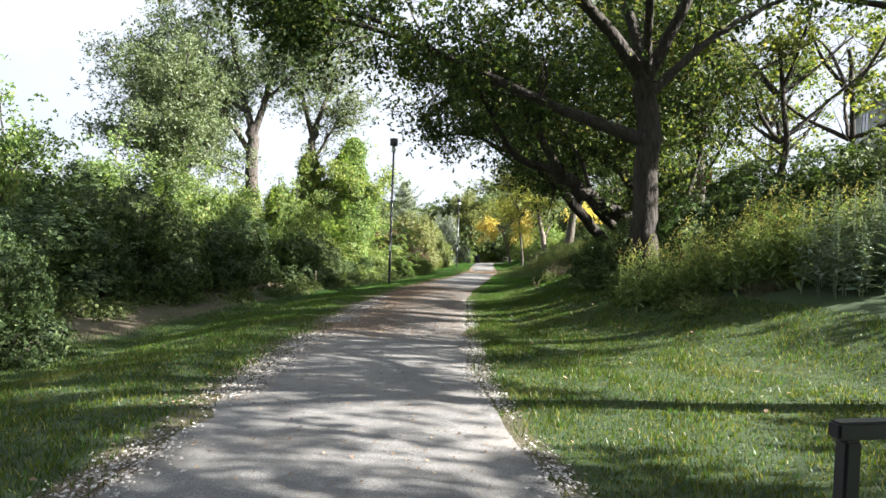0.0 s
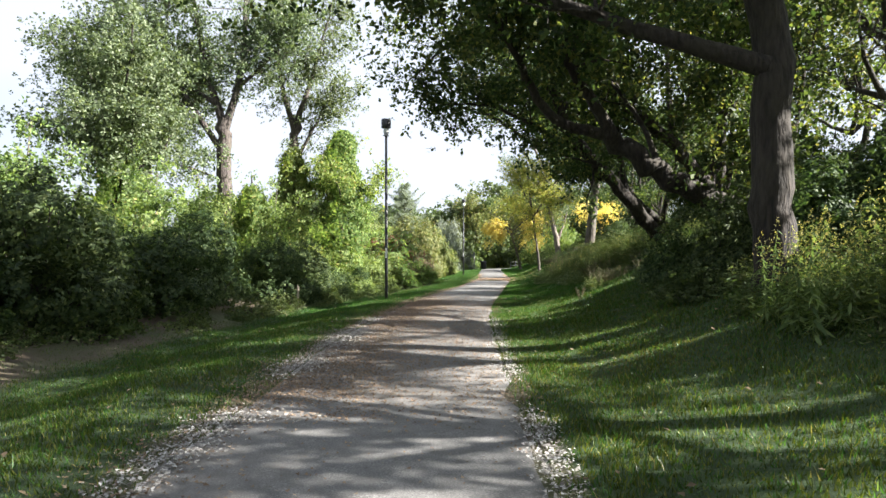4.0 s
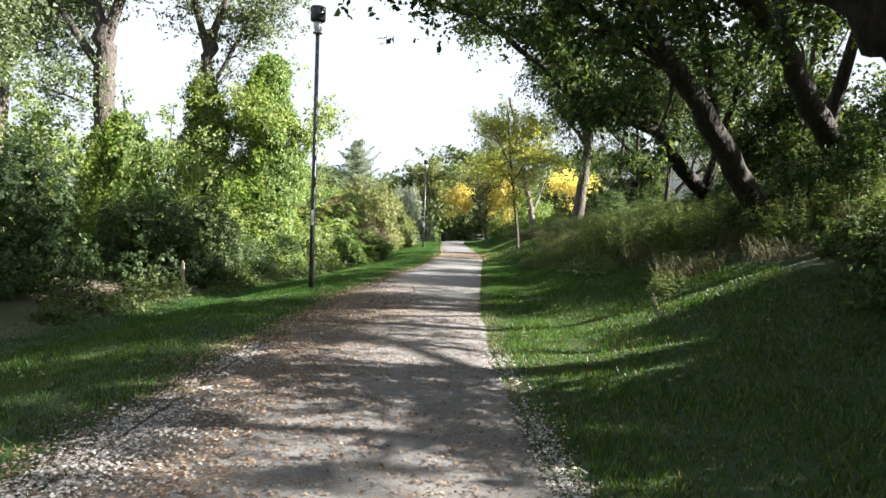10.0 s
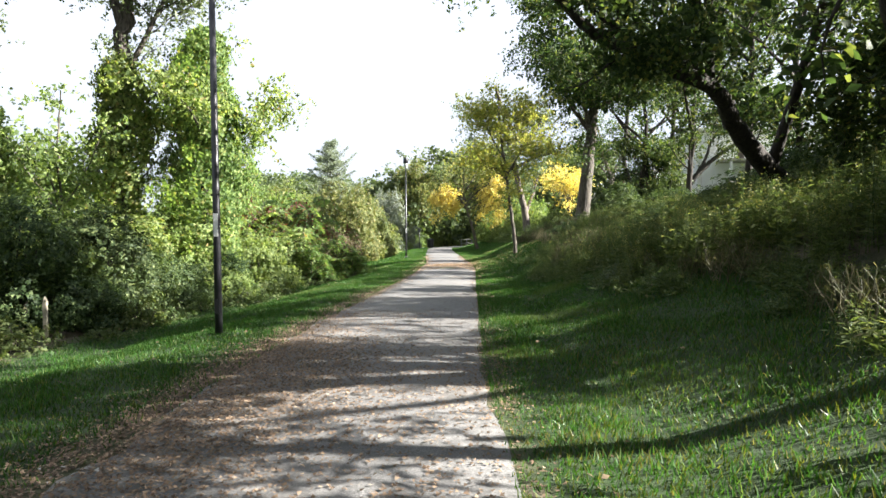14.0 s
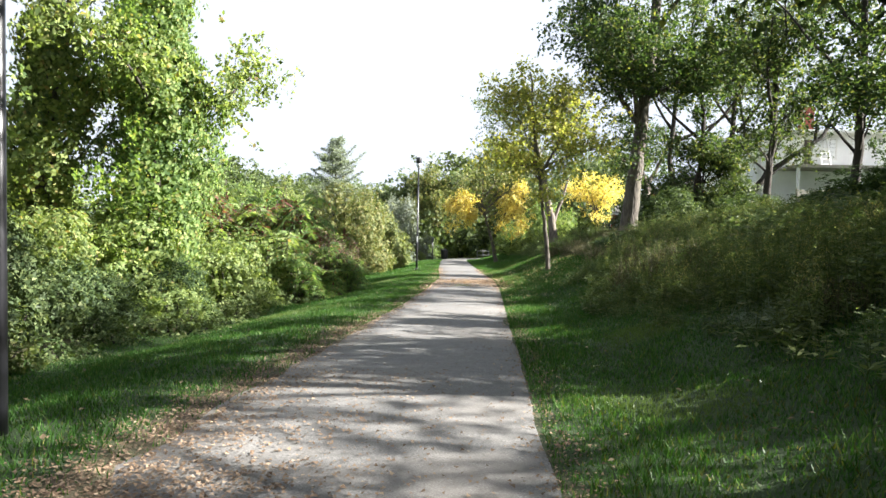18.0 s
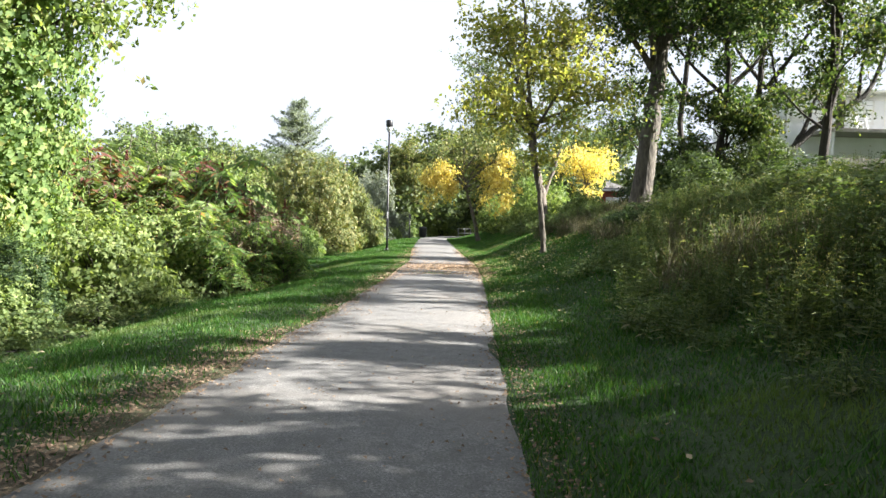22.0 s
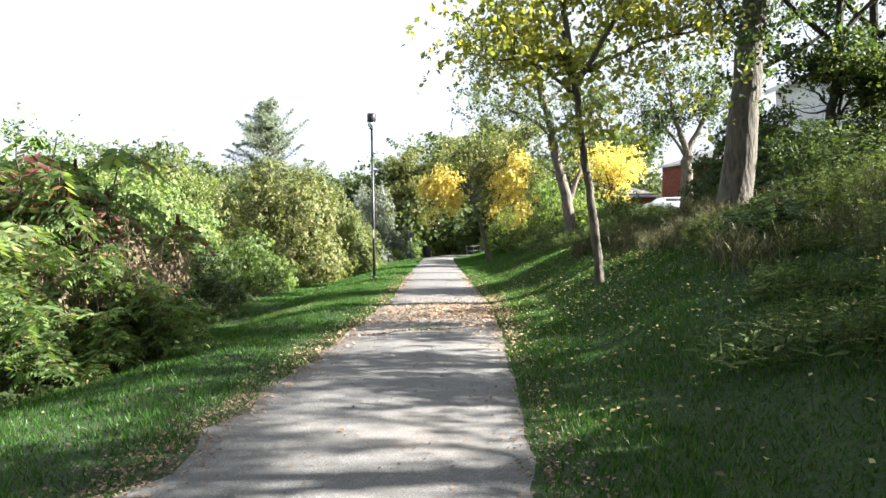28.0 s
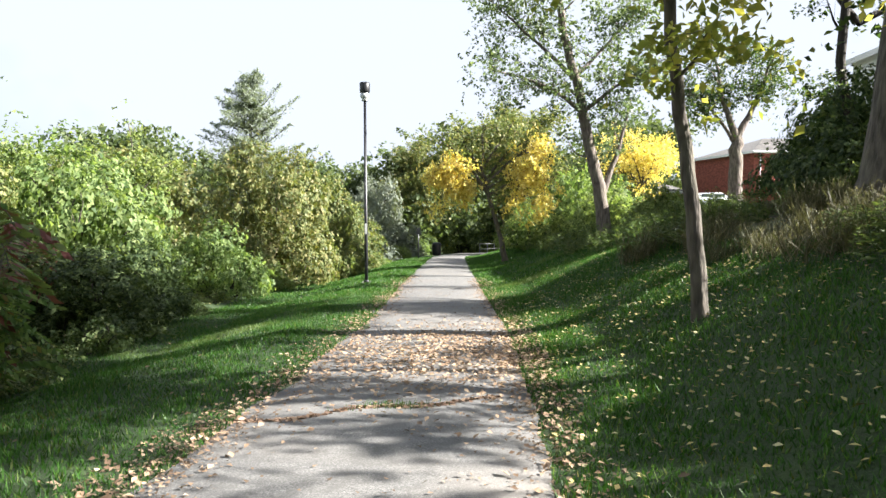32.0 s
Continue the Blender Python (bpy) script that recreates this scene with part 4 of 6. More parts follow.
tree("golden_tree", (7.35, 73.0), [
    ([(0, 0, 0), (-0.35, 0, 1.6), (-0.85, 0, 3.3), (-1.15, 0, 4.8), (-1.1, 0, 6.6)], 0.16, 0.03, -0.9),
    ([(-1.1, 0, 4.4), (-1.9, 0.2, 5.6), (-2.4, 0.3, 6.6)], 0.075, 0.02, -1.1),
    ([(-1.1, 0, 4.6), (-0.3, 0.2, 5.8), (0.4, 0.3, 6.8)], 0.075, 0.02, -1.1),
    ([(-1.0, 0, 4.0), (0.2, 0.3, 5.4), (1.6, 0.4, 6.2)], 0.07, 0.02, -1.0),
    ([(-1.0, 0, 4.0), (-2.2, -0.2, 5.2), (-3.2, -0.3, 5.8)], 0.07, 0.02, -0.8),
    ([(-0.85, 0, 3.3), (-1.7, -0.3, 4.4), (-2.8, -0.4, 4.7), (-3.5, -0.5, 4.3)], 0.09, 0.02, 0.8),
    ([(-0.9, 0, 3.5), (-1.6, 0.4, 4.1), (-2.3, 0.5, 3.9), (-2.9, 0.5, 3.2)], 0.08, 0.02, 0.7),
    ([(-0.95, 0, 3.8), (0.2, -0.3, 4.9), (1.2, -0.5, 5.3), (1.9, -0.6, 5.0)], 0.09, 0.02, 1.2),
    ([(-0.9, 0, 3.6), (0.4, 0.3, 4.4), (1.5, 0.3, 4.4), (2.4, 0.3, 3.7)], 0.08, 0.02, 1.3),
    ([(-0.8, 0, 3.3), (0.1, -0.3, 3.8), (0.8, -0.4, 3.6), (1.3, -0.4, 2.8)], 0.07, 0.02, 1.0),
], YELLOW, BARK_GREY, "leaning tree with golden autumn leaves beside the path", seed=23, spread=1.5, boughs=11, clump=0.34, per_clump=40, size=0.16, flat=0.9, droop=0.9, thin=0.5, simple=True, per_limb_from=0.35, rise=-0.14, sparse=(OLIVE, 16))
fading = tree("fading_tree", (11.5, 93.5), [([(0, 0, 0), (0, 0, 3.0), (-0.4, 0, 6.0), (-0.6, 0, 9)], 0.26, 0.1, 0.9)] + limb_fan(np.random.default_rng(19), (-0.2, 0, 3.4), 6, 5.0, 0.6, 0.3, 0.12, 0.03, 1.1) + limb_fan(np.random.default_rng(20), (-0.4, 0, 6), 5, 4.4, 0.8, 0.9, 0.10, 0.03, 1.1),
     OLIVE, BARK_GREY, "broad rounded tree with olive fading leaves by the path bend", seed=29, spread=2.2, boughs=6, clump=1.0, per_clump=64, size=0.2)
copy_thing(fading, Matrix()).matrix_basis = pose(3.8, 107.5, float(land(3.8, 107.5)) - 0.2, 0, 0, 140) @ Matrix.Diagonal((1.05, 1.05, 1.05, 1))
tree("golden_tree", (17.8, 84.0), [([(0, 0, 0), (0, 0, 2.0), (0.1, 0, 4.5)], 0.16, 0.06, 0.6)] + limb_fan(np.random.default_rng(8), (0, 0, 2.0), 5, 3.4, 0.8, 0, 0.08, 0.02, 1.0),
     YELLOW, BARK_GREY, "small tree with golden autumn leaves on the far bank", seed=25, spread=1.7, boughs=6, clump=0.8, per_clump=40, size=0.16, thin=0.8)
tree("bank_tree", (17.8, 71.5), [([(0, 0, 0), (0, 0, 2.2), (0.1, 0, 3.4)], 0.34, 0.26, 0), ([(0, 0, 3.3), (-0.7, 0, 5.2), (-1.2, 0.2, 8.0)], 0.2, 0.04, 1.2), ([(0.05, 0, 3.3), (0.9, 0, 5.0), (1.8, 0, 7.4)], 0.2, 0.04, 1.2),
     ([(0, 0, 3.0), (-1.4, -0.3, 4.6), (-2.8, -0.5, 5.6)], 0.10, 0.03, 1.0)],
     MAPLE, BARK_LIGHT, "forked stout tree standing before the brick house", seed=26, spread=2.0, boughs=7, per_clump=72, size=0.13, thin=0.8, simple=True)
# unseen trees, added so that their shade falls on the start of the path
for k, (x, y, f) in enumerate([(9.6, 5.4, 1.25), (10.6, 0.6, 0.95), (8.8, -4.6, 1.0), (11.0, 9.6, 1.15)]):
    tree("maple_tree", (x, y), [([(0, 0, 0), (-0.1, 0, 2.2), (-0.2, 0, 4.0 * f)], 0.24, 0.16, 0)] + limb_fan(np.random.default_rng(6 + 20 * k), (-0.2, 0, 3.4 * f), 5, 4.2 * f, 0.55, k, 0.11, 0.03, 1.0)
         + limb_fan(np.random.default_rng(7 + 20 * k), (-0.2, 0, 3.9 * f), 4, 4.4 * f, 1.0, k + 0.5, 0.11, 0.03, 1.0),
         MAPLE_GOLD, BARK, "leafy maple out of view, added to shade the lawn", seed=127 + k, spread=1.9, boughs=6, clump=0.62, per_clump=40, size=0.17, thin=(0.7, 0.76, 0.5, 0.48)[k])
tree("maple_tree", (12.5, 13.0), [([(0, 0, 0), (-0.1, 0, 3), (-0.2, 0, 5.5)], 0.3, 0.2, 0)] + limb_fan(np.random.default_rng(7), (-0.2, 0, 4.6), 6, 4.0, 0.8, 0.4, 0.13, 0.03, 1.0),
     MAPLE_GOLD, BARK, "leafy maple with yellowing leaves near the grey house", seed=28, spread=2.2, boughs=8, clump=0.55, per_clump=72, size=0.15, thin=0.3)

# ---- trees on the left ----
tree("cottonwood_tree", (-11.2, 39.0), [
    ([(0, 0, 0), (0.1, 0, 3.0), (0.05, 0, 6.2), (0.1, 0, 8.2)], 0.46, 0.32, 0),
    ([(0.1, 0, 7.8), (-0.8, 0.2, 10.6), (-1.6, 0.4, 14.5), (-1.8, 0.5, 18)], 0.24, 0.05, 1.3),
    ([(0.1, 0, 7.8), (0.9, 0, 10.6), (1.2, 0, 14.5), (1.6, 0, 18)], 0.24, 0.05, 1.3),
    ([(0.0, 0, 6.6), (-1.6, -0.4, 9.2), (-3.4, -0.8, 12), (-4.6, -1, 15)], 0.18, 0.04, 1.4),
    ([(-0.3, 0, 9.0), (-2.8, 0.4, 10.6), (-5.4, 0.6, 12.2)], 0.12, 0.03, 1.2),
    ([(0.05, 0, 5.2), (-1.6, -0.3, 5.9), (-3.0, -0.4, 6.0)], 0.07, 0.02, 0.35),
    ([(0.5, 0, 9.6), (2.4, -0.3, 11.2), (3.8, -0.5, 13.2)], 0.12, 0.03, 1.2),
], COTTON, BARK_SHADED, "tall cottonwood with pinkish-grey forked trunk and airy silvery crown", seed=31, spread=3.0, boughs=13, clump=0.75, per_clump=112, size=0.13, thin=0.75, simple=True, per_limb_from=0.24, droop=0.2, vine=(VINE, 6000, 4.8, 0.7, 0.12))
tree("cottonwood_tree", (-8.6, 41.5), [
    ([(0, 0, 0), (0.1, 0, 3), (0.3, 0, 6.5), (0.5, 0, 9)], 0.30, 0.22, 0.2),
    ([(0.5, 0, 8.8), (1.4, 0, 11.4), (2.4, 0, 15)], 0.18, 0.04, 1.2),
    ([(0.4, 0, 8.2), (-0.4, 0, 11.4), (-0.6, 0, 15.4)], 0.18, 0.04, 1.2),
    ([(0.3, 0, 6.4), (1.4, -0.2, 8.4), (2.7, -0.4, 10.8)], 0.12, 0.03, 1.0),
], COTTON, BARK_SHADED, "vine-clad cottonwood leaning over the thicket", seed=32, spread=2.6, boughs=12, clump=0.75, per_clump=112, size=0.125, thin=0.6, simple=True, per_limb_from=0.3, vine=(VINE, 20000, 7.4, 0.95, 0.125))
tree("vine_clad_tree", (-5.9, 41.6), [([(0, 0, 0), (0.1, 0, 3), (0.2, 0, 6), (0.2, 0, 8.3)], 0.2, 0.05, 0.3)] + limb_fan(np.random.default_rng(4), (0.15, 0, 4.5), 3, 2.6, 0.5, 0.2, 0.06, 0.02, 0.8),
     VINE, BARK, "leafless column of a tree buried under green creeper", seed=33, spread=1.1, boughs=5, clump=0.6, per_clump=56, size=0.14, droop=0.5, vine=(VINE, 40000, 8.5, 1.4, 0.108))
tree("cottonwood_tree", (-16, 41), [([(0, 0, 0), (0, 0, 4), (0.2, 0, 8)], 0.4, 0.25, 0.2)] + limb_fan(np.random.default_rng(2), (0.1, 0, 7), 6, 7, 0.95, 0.5, 0.18, 0.03, 1.2),
     COTTON, BARK_LIGHT, "cottonwood with silvery leaves behind the thicket", seed=34, spread=3.0, boughs=10, clump=0.85, per_clump=96, size=0.14, per_limb_from=0.1, thin=0.65, simple=True)
tree("vine_clad_tree", (-13.4, 32.6), [([(0, 0, 0), (0, 0, 3), (0.2, 0, 5.4), (0.3, 0, 8.0)], 0.24, 0.08, 0.8)] + limb_fan(np.random.default_rng(21), (0.1, 0, 4.6), 5, 3.2, 0.7, 0.5, 0.08, 0.02, 1.0) + limb_fan(np.random.default_rng(22), (0.2, 0, 7.0), 5, 3.4, 0.8, 0.2, 0.08, 0.02, 1.0),
     COTTON, BARK, "tree half buried in creeper behind the dark bushes", seed=35, spread=1.7, boughs=7, clump=0.7, per_clump=72, size=0.135, simple=True, vine=(VINE, 20000, 6.6, 1.2, 0.115))
tree("vine_clad_tree", (-8.2, 33.2), [([(0, 0, 0), (0.1, 0, 2), (0.0, 0, 3.6), (0.1, 0, 5.0)], 0.1, 0.03, 0.5)],
     VINE, BARK, "broken stem draped with sunlit creeper", seed=36, spread=0.8, boughs=5, clump=0.4, per_clump=48, size=0.11, simple=True, droop=0.6, vine=(VINE, 13000, 4.6, 0.8, 0.105))

sap = tree("sapling", (-8.0, 36.4), [([(0, 0, 0), (0.1, 0, 1.8), (0.0, 0.1, 3.6), (0.15, 0, 5.2)], 0.05, 0.015, 0.6)] + limb_fan(np.random.default_rng(61), (0.05, 0, 2.2), 4, 2.2, 0.9, 0.2, 0.03, 0.01, 0.7),
           BRIGHT, BARK_GREY, "slender leafy sapling standing out of the thicket", seed=62, spread=0.9, boughs=6, clump=0.42, per_clump=24, size=0.12, simple=True)
sap["group"] = "saplings in the thicket"
for x, y, f, turn in [(-11.8, 24.2, 1.0, 40), (-10.4, 29.6, .95, 130), (-12.8, 19.6, 1.1, 220), (-9.8, 31.6, .9, 300), (-7.4, 45.8, .8, 75), (-8.4, 48.2, .8, 160), (-7.2, 53.6, .85, 20), (-9.2, 60.8, 1.0, 250), (-6.2, 63.4, 1.0, 190), (-8.6, 51.0, .9, 100), (-5.2, 72.6, 1.1, 15)]:
    copy_thing(sap, Matrix()).matrix_basis = pose(x, y, float(land(x, y)), 0, 0, turn) @ Matrix.Diagonal((f, f, f, 1))

# a conifer rising out of the far shrubs
pr = np.random.default_rng(77)
root = tagged(new("pine_tree"), "blue-green pine rising above the shrubs", "tree")
root.location = (-4.2, 71.0, float(land(-4.2, 71.0)))
V, Fs = tubes([[((0, 0, 0), 0.16), ((0, 0, 4.5), 0.1), ((0, 0, 8.6), 0.02)]], 8)
place("trunk", mesh_of("trunk", V, Fs, BARK), root)
P, boughs = [], []
for tier in np.arange(1.6, 8.6, 0.34):
    reach = np.interp(tier, [1.6, 4.6, 6.2, 7.8, 8.9], [2.5, 2.2, 1.6, 0.8, 0.25])
    for k in range(7):
        a = pr.uniform(0, 2 * np.pi)
        tip = np.array([math.cos(a), math.sin(a), pr.uniform(-0.1, 0.75)]) * reach * pr.uniform(0.3, 1.25) + np.array([0, 0, tier + pr.uniform(-0.5, 0.5)])
        sag = (np.array([0, 0, tier]) + tip) / 2 - np.array([0, 0, 0.12 * reach])
        boughs.append([((0, 0, tier), 0.03), (sag, 0.02), (tip, 0.006)])
        f = pr.uniform(0.25, 1.08, 210)[:, None]
        w = 0.3 * (1.2 - f)
        P.append(np.array([0, 0, tier]) * (1 - f) ** 2 + 2 * f * (1 - f) * sag + tip * f * f + pr.normal(size=(210, 3)) * np.array([1, 1, 0.55]) * w)
V, Fs = tubes(boughs, 4)
tagged(place("branchwork", mesh_of("branchwork", V, Fs, BARK), root), kind="stuff")
V, Fs = leaves(pr, np.concatenate(P), 0.17, 0.3, 0.22, simple=True)
place("crown", mesh_of("crown", V, Fs, PINE, True), root)

# ---- the thicket on the left ----
rng = np.random.default_rng(8)
b1 = bush_proto(61, 2.3, 2.1, 3.6, SHRUB, 0.108, 1.0, name="bush", label="dark green bush of dense leaves at the ditch", category="bush")
b2 = bush_proto(62, 2.0, 2.2, 3.0, VINE, 0.12, 0.9, name="creeper_bush", label="bush overgrown with bright green creeper", category="bush")
b3 = bush_proto(63, 1.5, 1.6, 2.2, BRIGHT, 0.11, 0.9, name="bright_bush", label="sunlit yellow-green bush at the lawn's edge", category="bush")
b4 = bush_proto(64, 2.2, 2.0, 4.4, OLIVE, 0.115, 0.9, lumps=11, name="yellowing_bush", label="tall shrub with yellowing and russet leaves", category="bush")
b5 = bush_proto(65, 1.1, 1.1, 0.9, WEED, 0.10, 0.8, 7, name="weed_patch", label="low weeds and seedlings at the thicket's foot", category="weeds")
b6 = bush_proto(66, 1.6, 1.6, 3.4, SILVER, 0.12, 0.9, lumps=9, name="silvery_bush", label="silvery-grey willow shrub near the path bend", category="bush")
# at the last two spots the dark leaf colour stands in for shade
spread_copies(b1, [(-10.0, 21.3, 1.15, .92), (-9.3, 24.9, .95, .8), (-10.9, 17.8, 1.2, .64), (-10.6, 15.0, .95, .7), (-7.3, 10.6, .6, 1.0), (-13.0, 22.8, 1.2, .95), (-9.0, 28.5, .9, 1.0), (-7.2, 32.4, .72, 1.0), (-5.6, 37.0, .5, .8), (-5.0, 40.0, .5, .8), (-6.0, 33.4, .45, .7),
                   (-6.6, 35.2, .8, .9), (-6.8, 57.6, .8, .8), (-2.2, 88, 1.0, 1.1), (-4.4, 83, 1.1, 1.0), (-5.6, 52.3, .62, .9), (-3.5, 54.0, .68, .72), (-4.0, 56.8, .68, .78)], rng, "bushes of the thicket")
spread_copies(b2, [(-10.8, 26.8, 1.0, 1.25), (-11.9, 33.8, 1.0, 1.0), (-9.6, 34.8, .85, .9), (-7.4, 38.4, .8, 1.0), (-6.4, 40.0, .85, 1.0), (-8.9, 37.4, .9, 1.2), (-14.2, 26.0, 1.2, 1.3), (-7.0, 43.4, .95, 1.1),
                   (-13.6, 17.6, 1.1, 1.3), (-5.2, 45.2, .75, .95), (-16, 20, 1.3, 1.4), (-9.4, 46.0, 1.0, 1.1), (-13, 43, 1.3, 1.2)], rng, "creeper-covered bushes")
spread_copies(b3, [(-4.6, 39.2, .6, .8), (-4.2, 42.6, .85, 1.05), (-3.7, 45.4, .85, 1.05), (-5.2, 48.6, .9, 1.0), (-5.0, 57.2, 1.1, 1.35), (-6.0, 60.2, 1.2, 1.4), (-2.6, 66.4, .6, .8), (-3.3, 62.8, 1.0, 1.1), (-.6, 78.5, .6, .8),
                   (.4, 85.0, .7, .8), (-7.6, 50.4, 1.3, 1.1), (-8.2, 55.0, 1.4, 1.2), (-7.4, 62.4, 1.5, 1.4), (5.2, 107.5, 1.3, 1.2), (8.6, 113.5, 1.8, 1.3), (12.5, 116.5, 1.8, 1.3), (3.0, 103.5, 1.0, 1.0), (3.6, 104.6, 1.0, 1.25), (1.8, 94.0, .7, .9), (16.5, 119.5, 1.8, 1.3)], rng, "sunlit bushes")
spread_copies(b4, [(-3.0, 69.0, 1.15, 1.3), (-2.0, 74.0, 1.1, 1.25), (-6.6, 65.6, 1.1, 1.1), (-1.0, 80.6, 1.0, 1.05), (-8.8, 53.0, .95, .9), (-9.6, 58.6, 1.0, 1.0), (-10.2, 64.4, 1.1, 1.05), (-6.2, 76, 1.0, 1.1)], rng, "yellowing shrubs")
spread_copies(b6, [(.1, 91.5, 1.1, 1.3), (-.4, 95.5, 1.3, 1.5), (2.4, 97.0, 1.0, 1.0), (.2, 100.5, 1.5, 1.6)], rng, "silvery shrubs")
spots = []
for k in range(34):
    y = 13 + k * 1.45
    x = float(edge_left(y)) - np.interp(y, [12, 20, 28, 36, 46, 62], [6.9, 6.3, 5.3, 4.5, 4.2, 6.2]) + rng.uniform(-0.5, 0.5)
    spots.append((x, y, rng.uniform(0.45, 0.9), rng.uniform(0.5, 1.0)))
spread_copies(b5, spots, rng, "weeds along the ditch")


# ---- sumac ----
def sumac_proto(seed, red, leaf=SUMAC):
    rng = np.random.default_rng(seed)
    root = tagged(new("sumac"), "staghorn sumac with feathery leaves and dark red seed cones", "bush")
    stems, P, S, cone = [], [], [], []
    VV, FF, n0 = [], [], 0
    for k in range(15):
        a = rng.uniform(0, 6.28)
        h = rng.uniform(1.2, 2.7)
        top = np.array([math.cos(a) * rng.uniform(0.3, 1.3), math.sin(a) * rng.uniform(0.3, 1.3), h])
        line = curve_through(rng, [(top[0] * 0.2, top[1] * 0.2, -0.05), (top[0] * 0.6, top[1] * 0.6, h * 0.5), top], 0.025, 0.012, 0.04)
        stems.append(line)
        for q in range(11):
            az = rng.uniform(0, 6.28)
            d = np.array([math.cos(az), math.sin(az), rng.uniform(0.1, 0.7)])
            s = top - np.array([0, 0, rng.uniform(0, 0.7)])
            ln = rng.uniform(0.42, 0.72)
            rib = [s + d * ln * f - np.array([0, 0, 0.75 * ln * f * f]) for f in np.linspace(0, 1, 10)]
            stems.append([(p, 0.005) for p in rib[::2]])
            side = np.cross(d, (0, 0, 1))
            side /= np.linalg.norm(side)
            for p in rib[1:]:
                for sg in (-1, 1):
                    out = side * sg + d * 0.45 + np.array([0, 0, rng.uniform(-1.0, -0.3)])
                    w = d * 0.03 + np.array([0, 0, rng.uniform(-0.02, 0.02)])
                    l = 0.165
                    VV += [p, p + out * l * 0.45 + w, p + out * l, p + out * l * 0.45 - w]
                    FF += [(n0, n0 + 1, n0 + 2), (n0, n0 + 2, n0 + 3)]
                    n0 += 4
        if red and k % 4 == 0:
            f = rng.uniform(0, 1, 90)
            ang = rng.uniform(0, 6.28, 90)
            r = 0.035 * (1 - f * 0.7)
            cone.append(top + np.stack([r * np.cos(ang), r * np.sin(ang), f * 0.19 + 0.02], 1))
    V, Fs = tubes(stems, 5)
    tagged(place("stemwork", mesh_of("stemwork", V, Fs, BARK_GREY), root), kind="stuff")
    place("foliage", mesh_of("foliage", np.array(VV), np.array(FF), leaf, True), root)
    if red:
        for c in cone:
            V, Fs = leaves(rng, c, 0.05, 0.4, 0.8)
            place("seed_cone", mesh_of("seed_cone", V, Fs, SUMAC_RED, True), root, "dark red velvety seed cone")
    return root


s1 = sumac_proto(71, True)
spread_copies(s1, [(-1.9, 46.9, .62, .9), (-2.3, 47.8, .7, 1.0), (-2.3, 46.2, .68, 1.0), (-3.4, 48.2, .9, 1.0), (-3.4, 45.6, .85, 1.0), (-4.9, 46.6, 1.05, 1.05), (-5.4, 49.6, 1.1, 1.1), (-3.6, 50.2, .7, 1.0), (-4.9, 51.6, .95, 1.0), (-6.4, 48.0, 1.2, 1.15), (-2.7, 44.8, .6, 1.0), (-2.9, 46.9, .85, 1.0), (-4.2, 47.4, 1.0, 1.0), (-3.3, 48.0, 1.1, 1.3), (-1.35, 46.0, .5, .9), (-1.75, 45.4, .5, .8), (-2.35, 45.0, .55, .8), (-1.2, 45.7, .42, 1.0), (-2.0, 45.7, .6, 1.2)], rng, "sumac bushes")
s3 = sumac_proto(74, True, SUMAC_TURN)
s3["label"] = "staghorn sumac turning dark red in the thicket"
spread_copies(s3, [(-5.4, 48.6, .95, 1.1), (-2.6, 48.4, .95, 1.15), (-4.1, 47.9, 1.05, 1.2), (-6.2, 46.6, 1.1, 1.1), (-5.2, 53.6, .85, .9)], rng, "sumac bushes")
s2 = bush_proto(72, 0.8, 0.8, 1.7, DEADVINE, 0.06, 0.75, 8, "dead_vine_bush", "tangle of dry brown vine hanging over a bush", "bush", True)
spread_copies(s2, [(-2.2, 46.1, .6, 1.15), (-2.9, 46.2, .7, 1.3)], rng, "dry vine tangles")


def hanging_vine(x, y, h, seed):
    """Dry vine that climbs up through the sumac and hangs down its face."""
    rng = np.random.default_rng(seed)
    root = tagged(new("hanging_vine"), "dry brown vine hanging in strands over the sumac", "vine", "dry vines on the sumac")
    root.location = (x, y, float(land(x, y)) - 0.03)
    P = []
    for k in range(16):
        top = np.array([rng.normal() * 0.3, rng.normal() * 0.2 + 0.15, h * rng.uniform(0.7, 1.1)])
        out = np.array([0.25 + rng.normal() * 0.2, -0.3 + rng.normal() * 0.15, -rng.uniform(0.4, 0.95) * h * 0.6])
        line = curve_through(rng, [(rng.normal() * 0.08, 0.25, 0), top * np.array([0.7, 1, 0.6]), top, top + out * np.array([0.8, 0.8, 0.35]), top + out], 0.008, 0.003, 0.015)
        V, Fs = tubes([line], 5)
        place("strand", mesh_of("strand", V, Fs, DEADVINE), root)
        Q = np.array([p for p, _ in line])[11:]
        P.append(np.repeat(Q, 3, 0) + rng.normal(size=(len(Q) * 3, 3)) * np.array([0.05, 0.05, 0.07]))
    V, Fs = leaves(rng, np.concatenate(P), 0.075, 0.1, 0.5, droop=0.9)
    place("foliage", mesh_of("foliage", V, Fs, DEADVINE, True), root, "curled dry vine leaves")


for k, (x, y, h) in enumerate([(-1.8, 46.0, 2.0), (-2.5, 45.5, 1.6), (-1.45, 46.1, 1.5)]):
    hanging_vine(x, y, h, 400 + k)

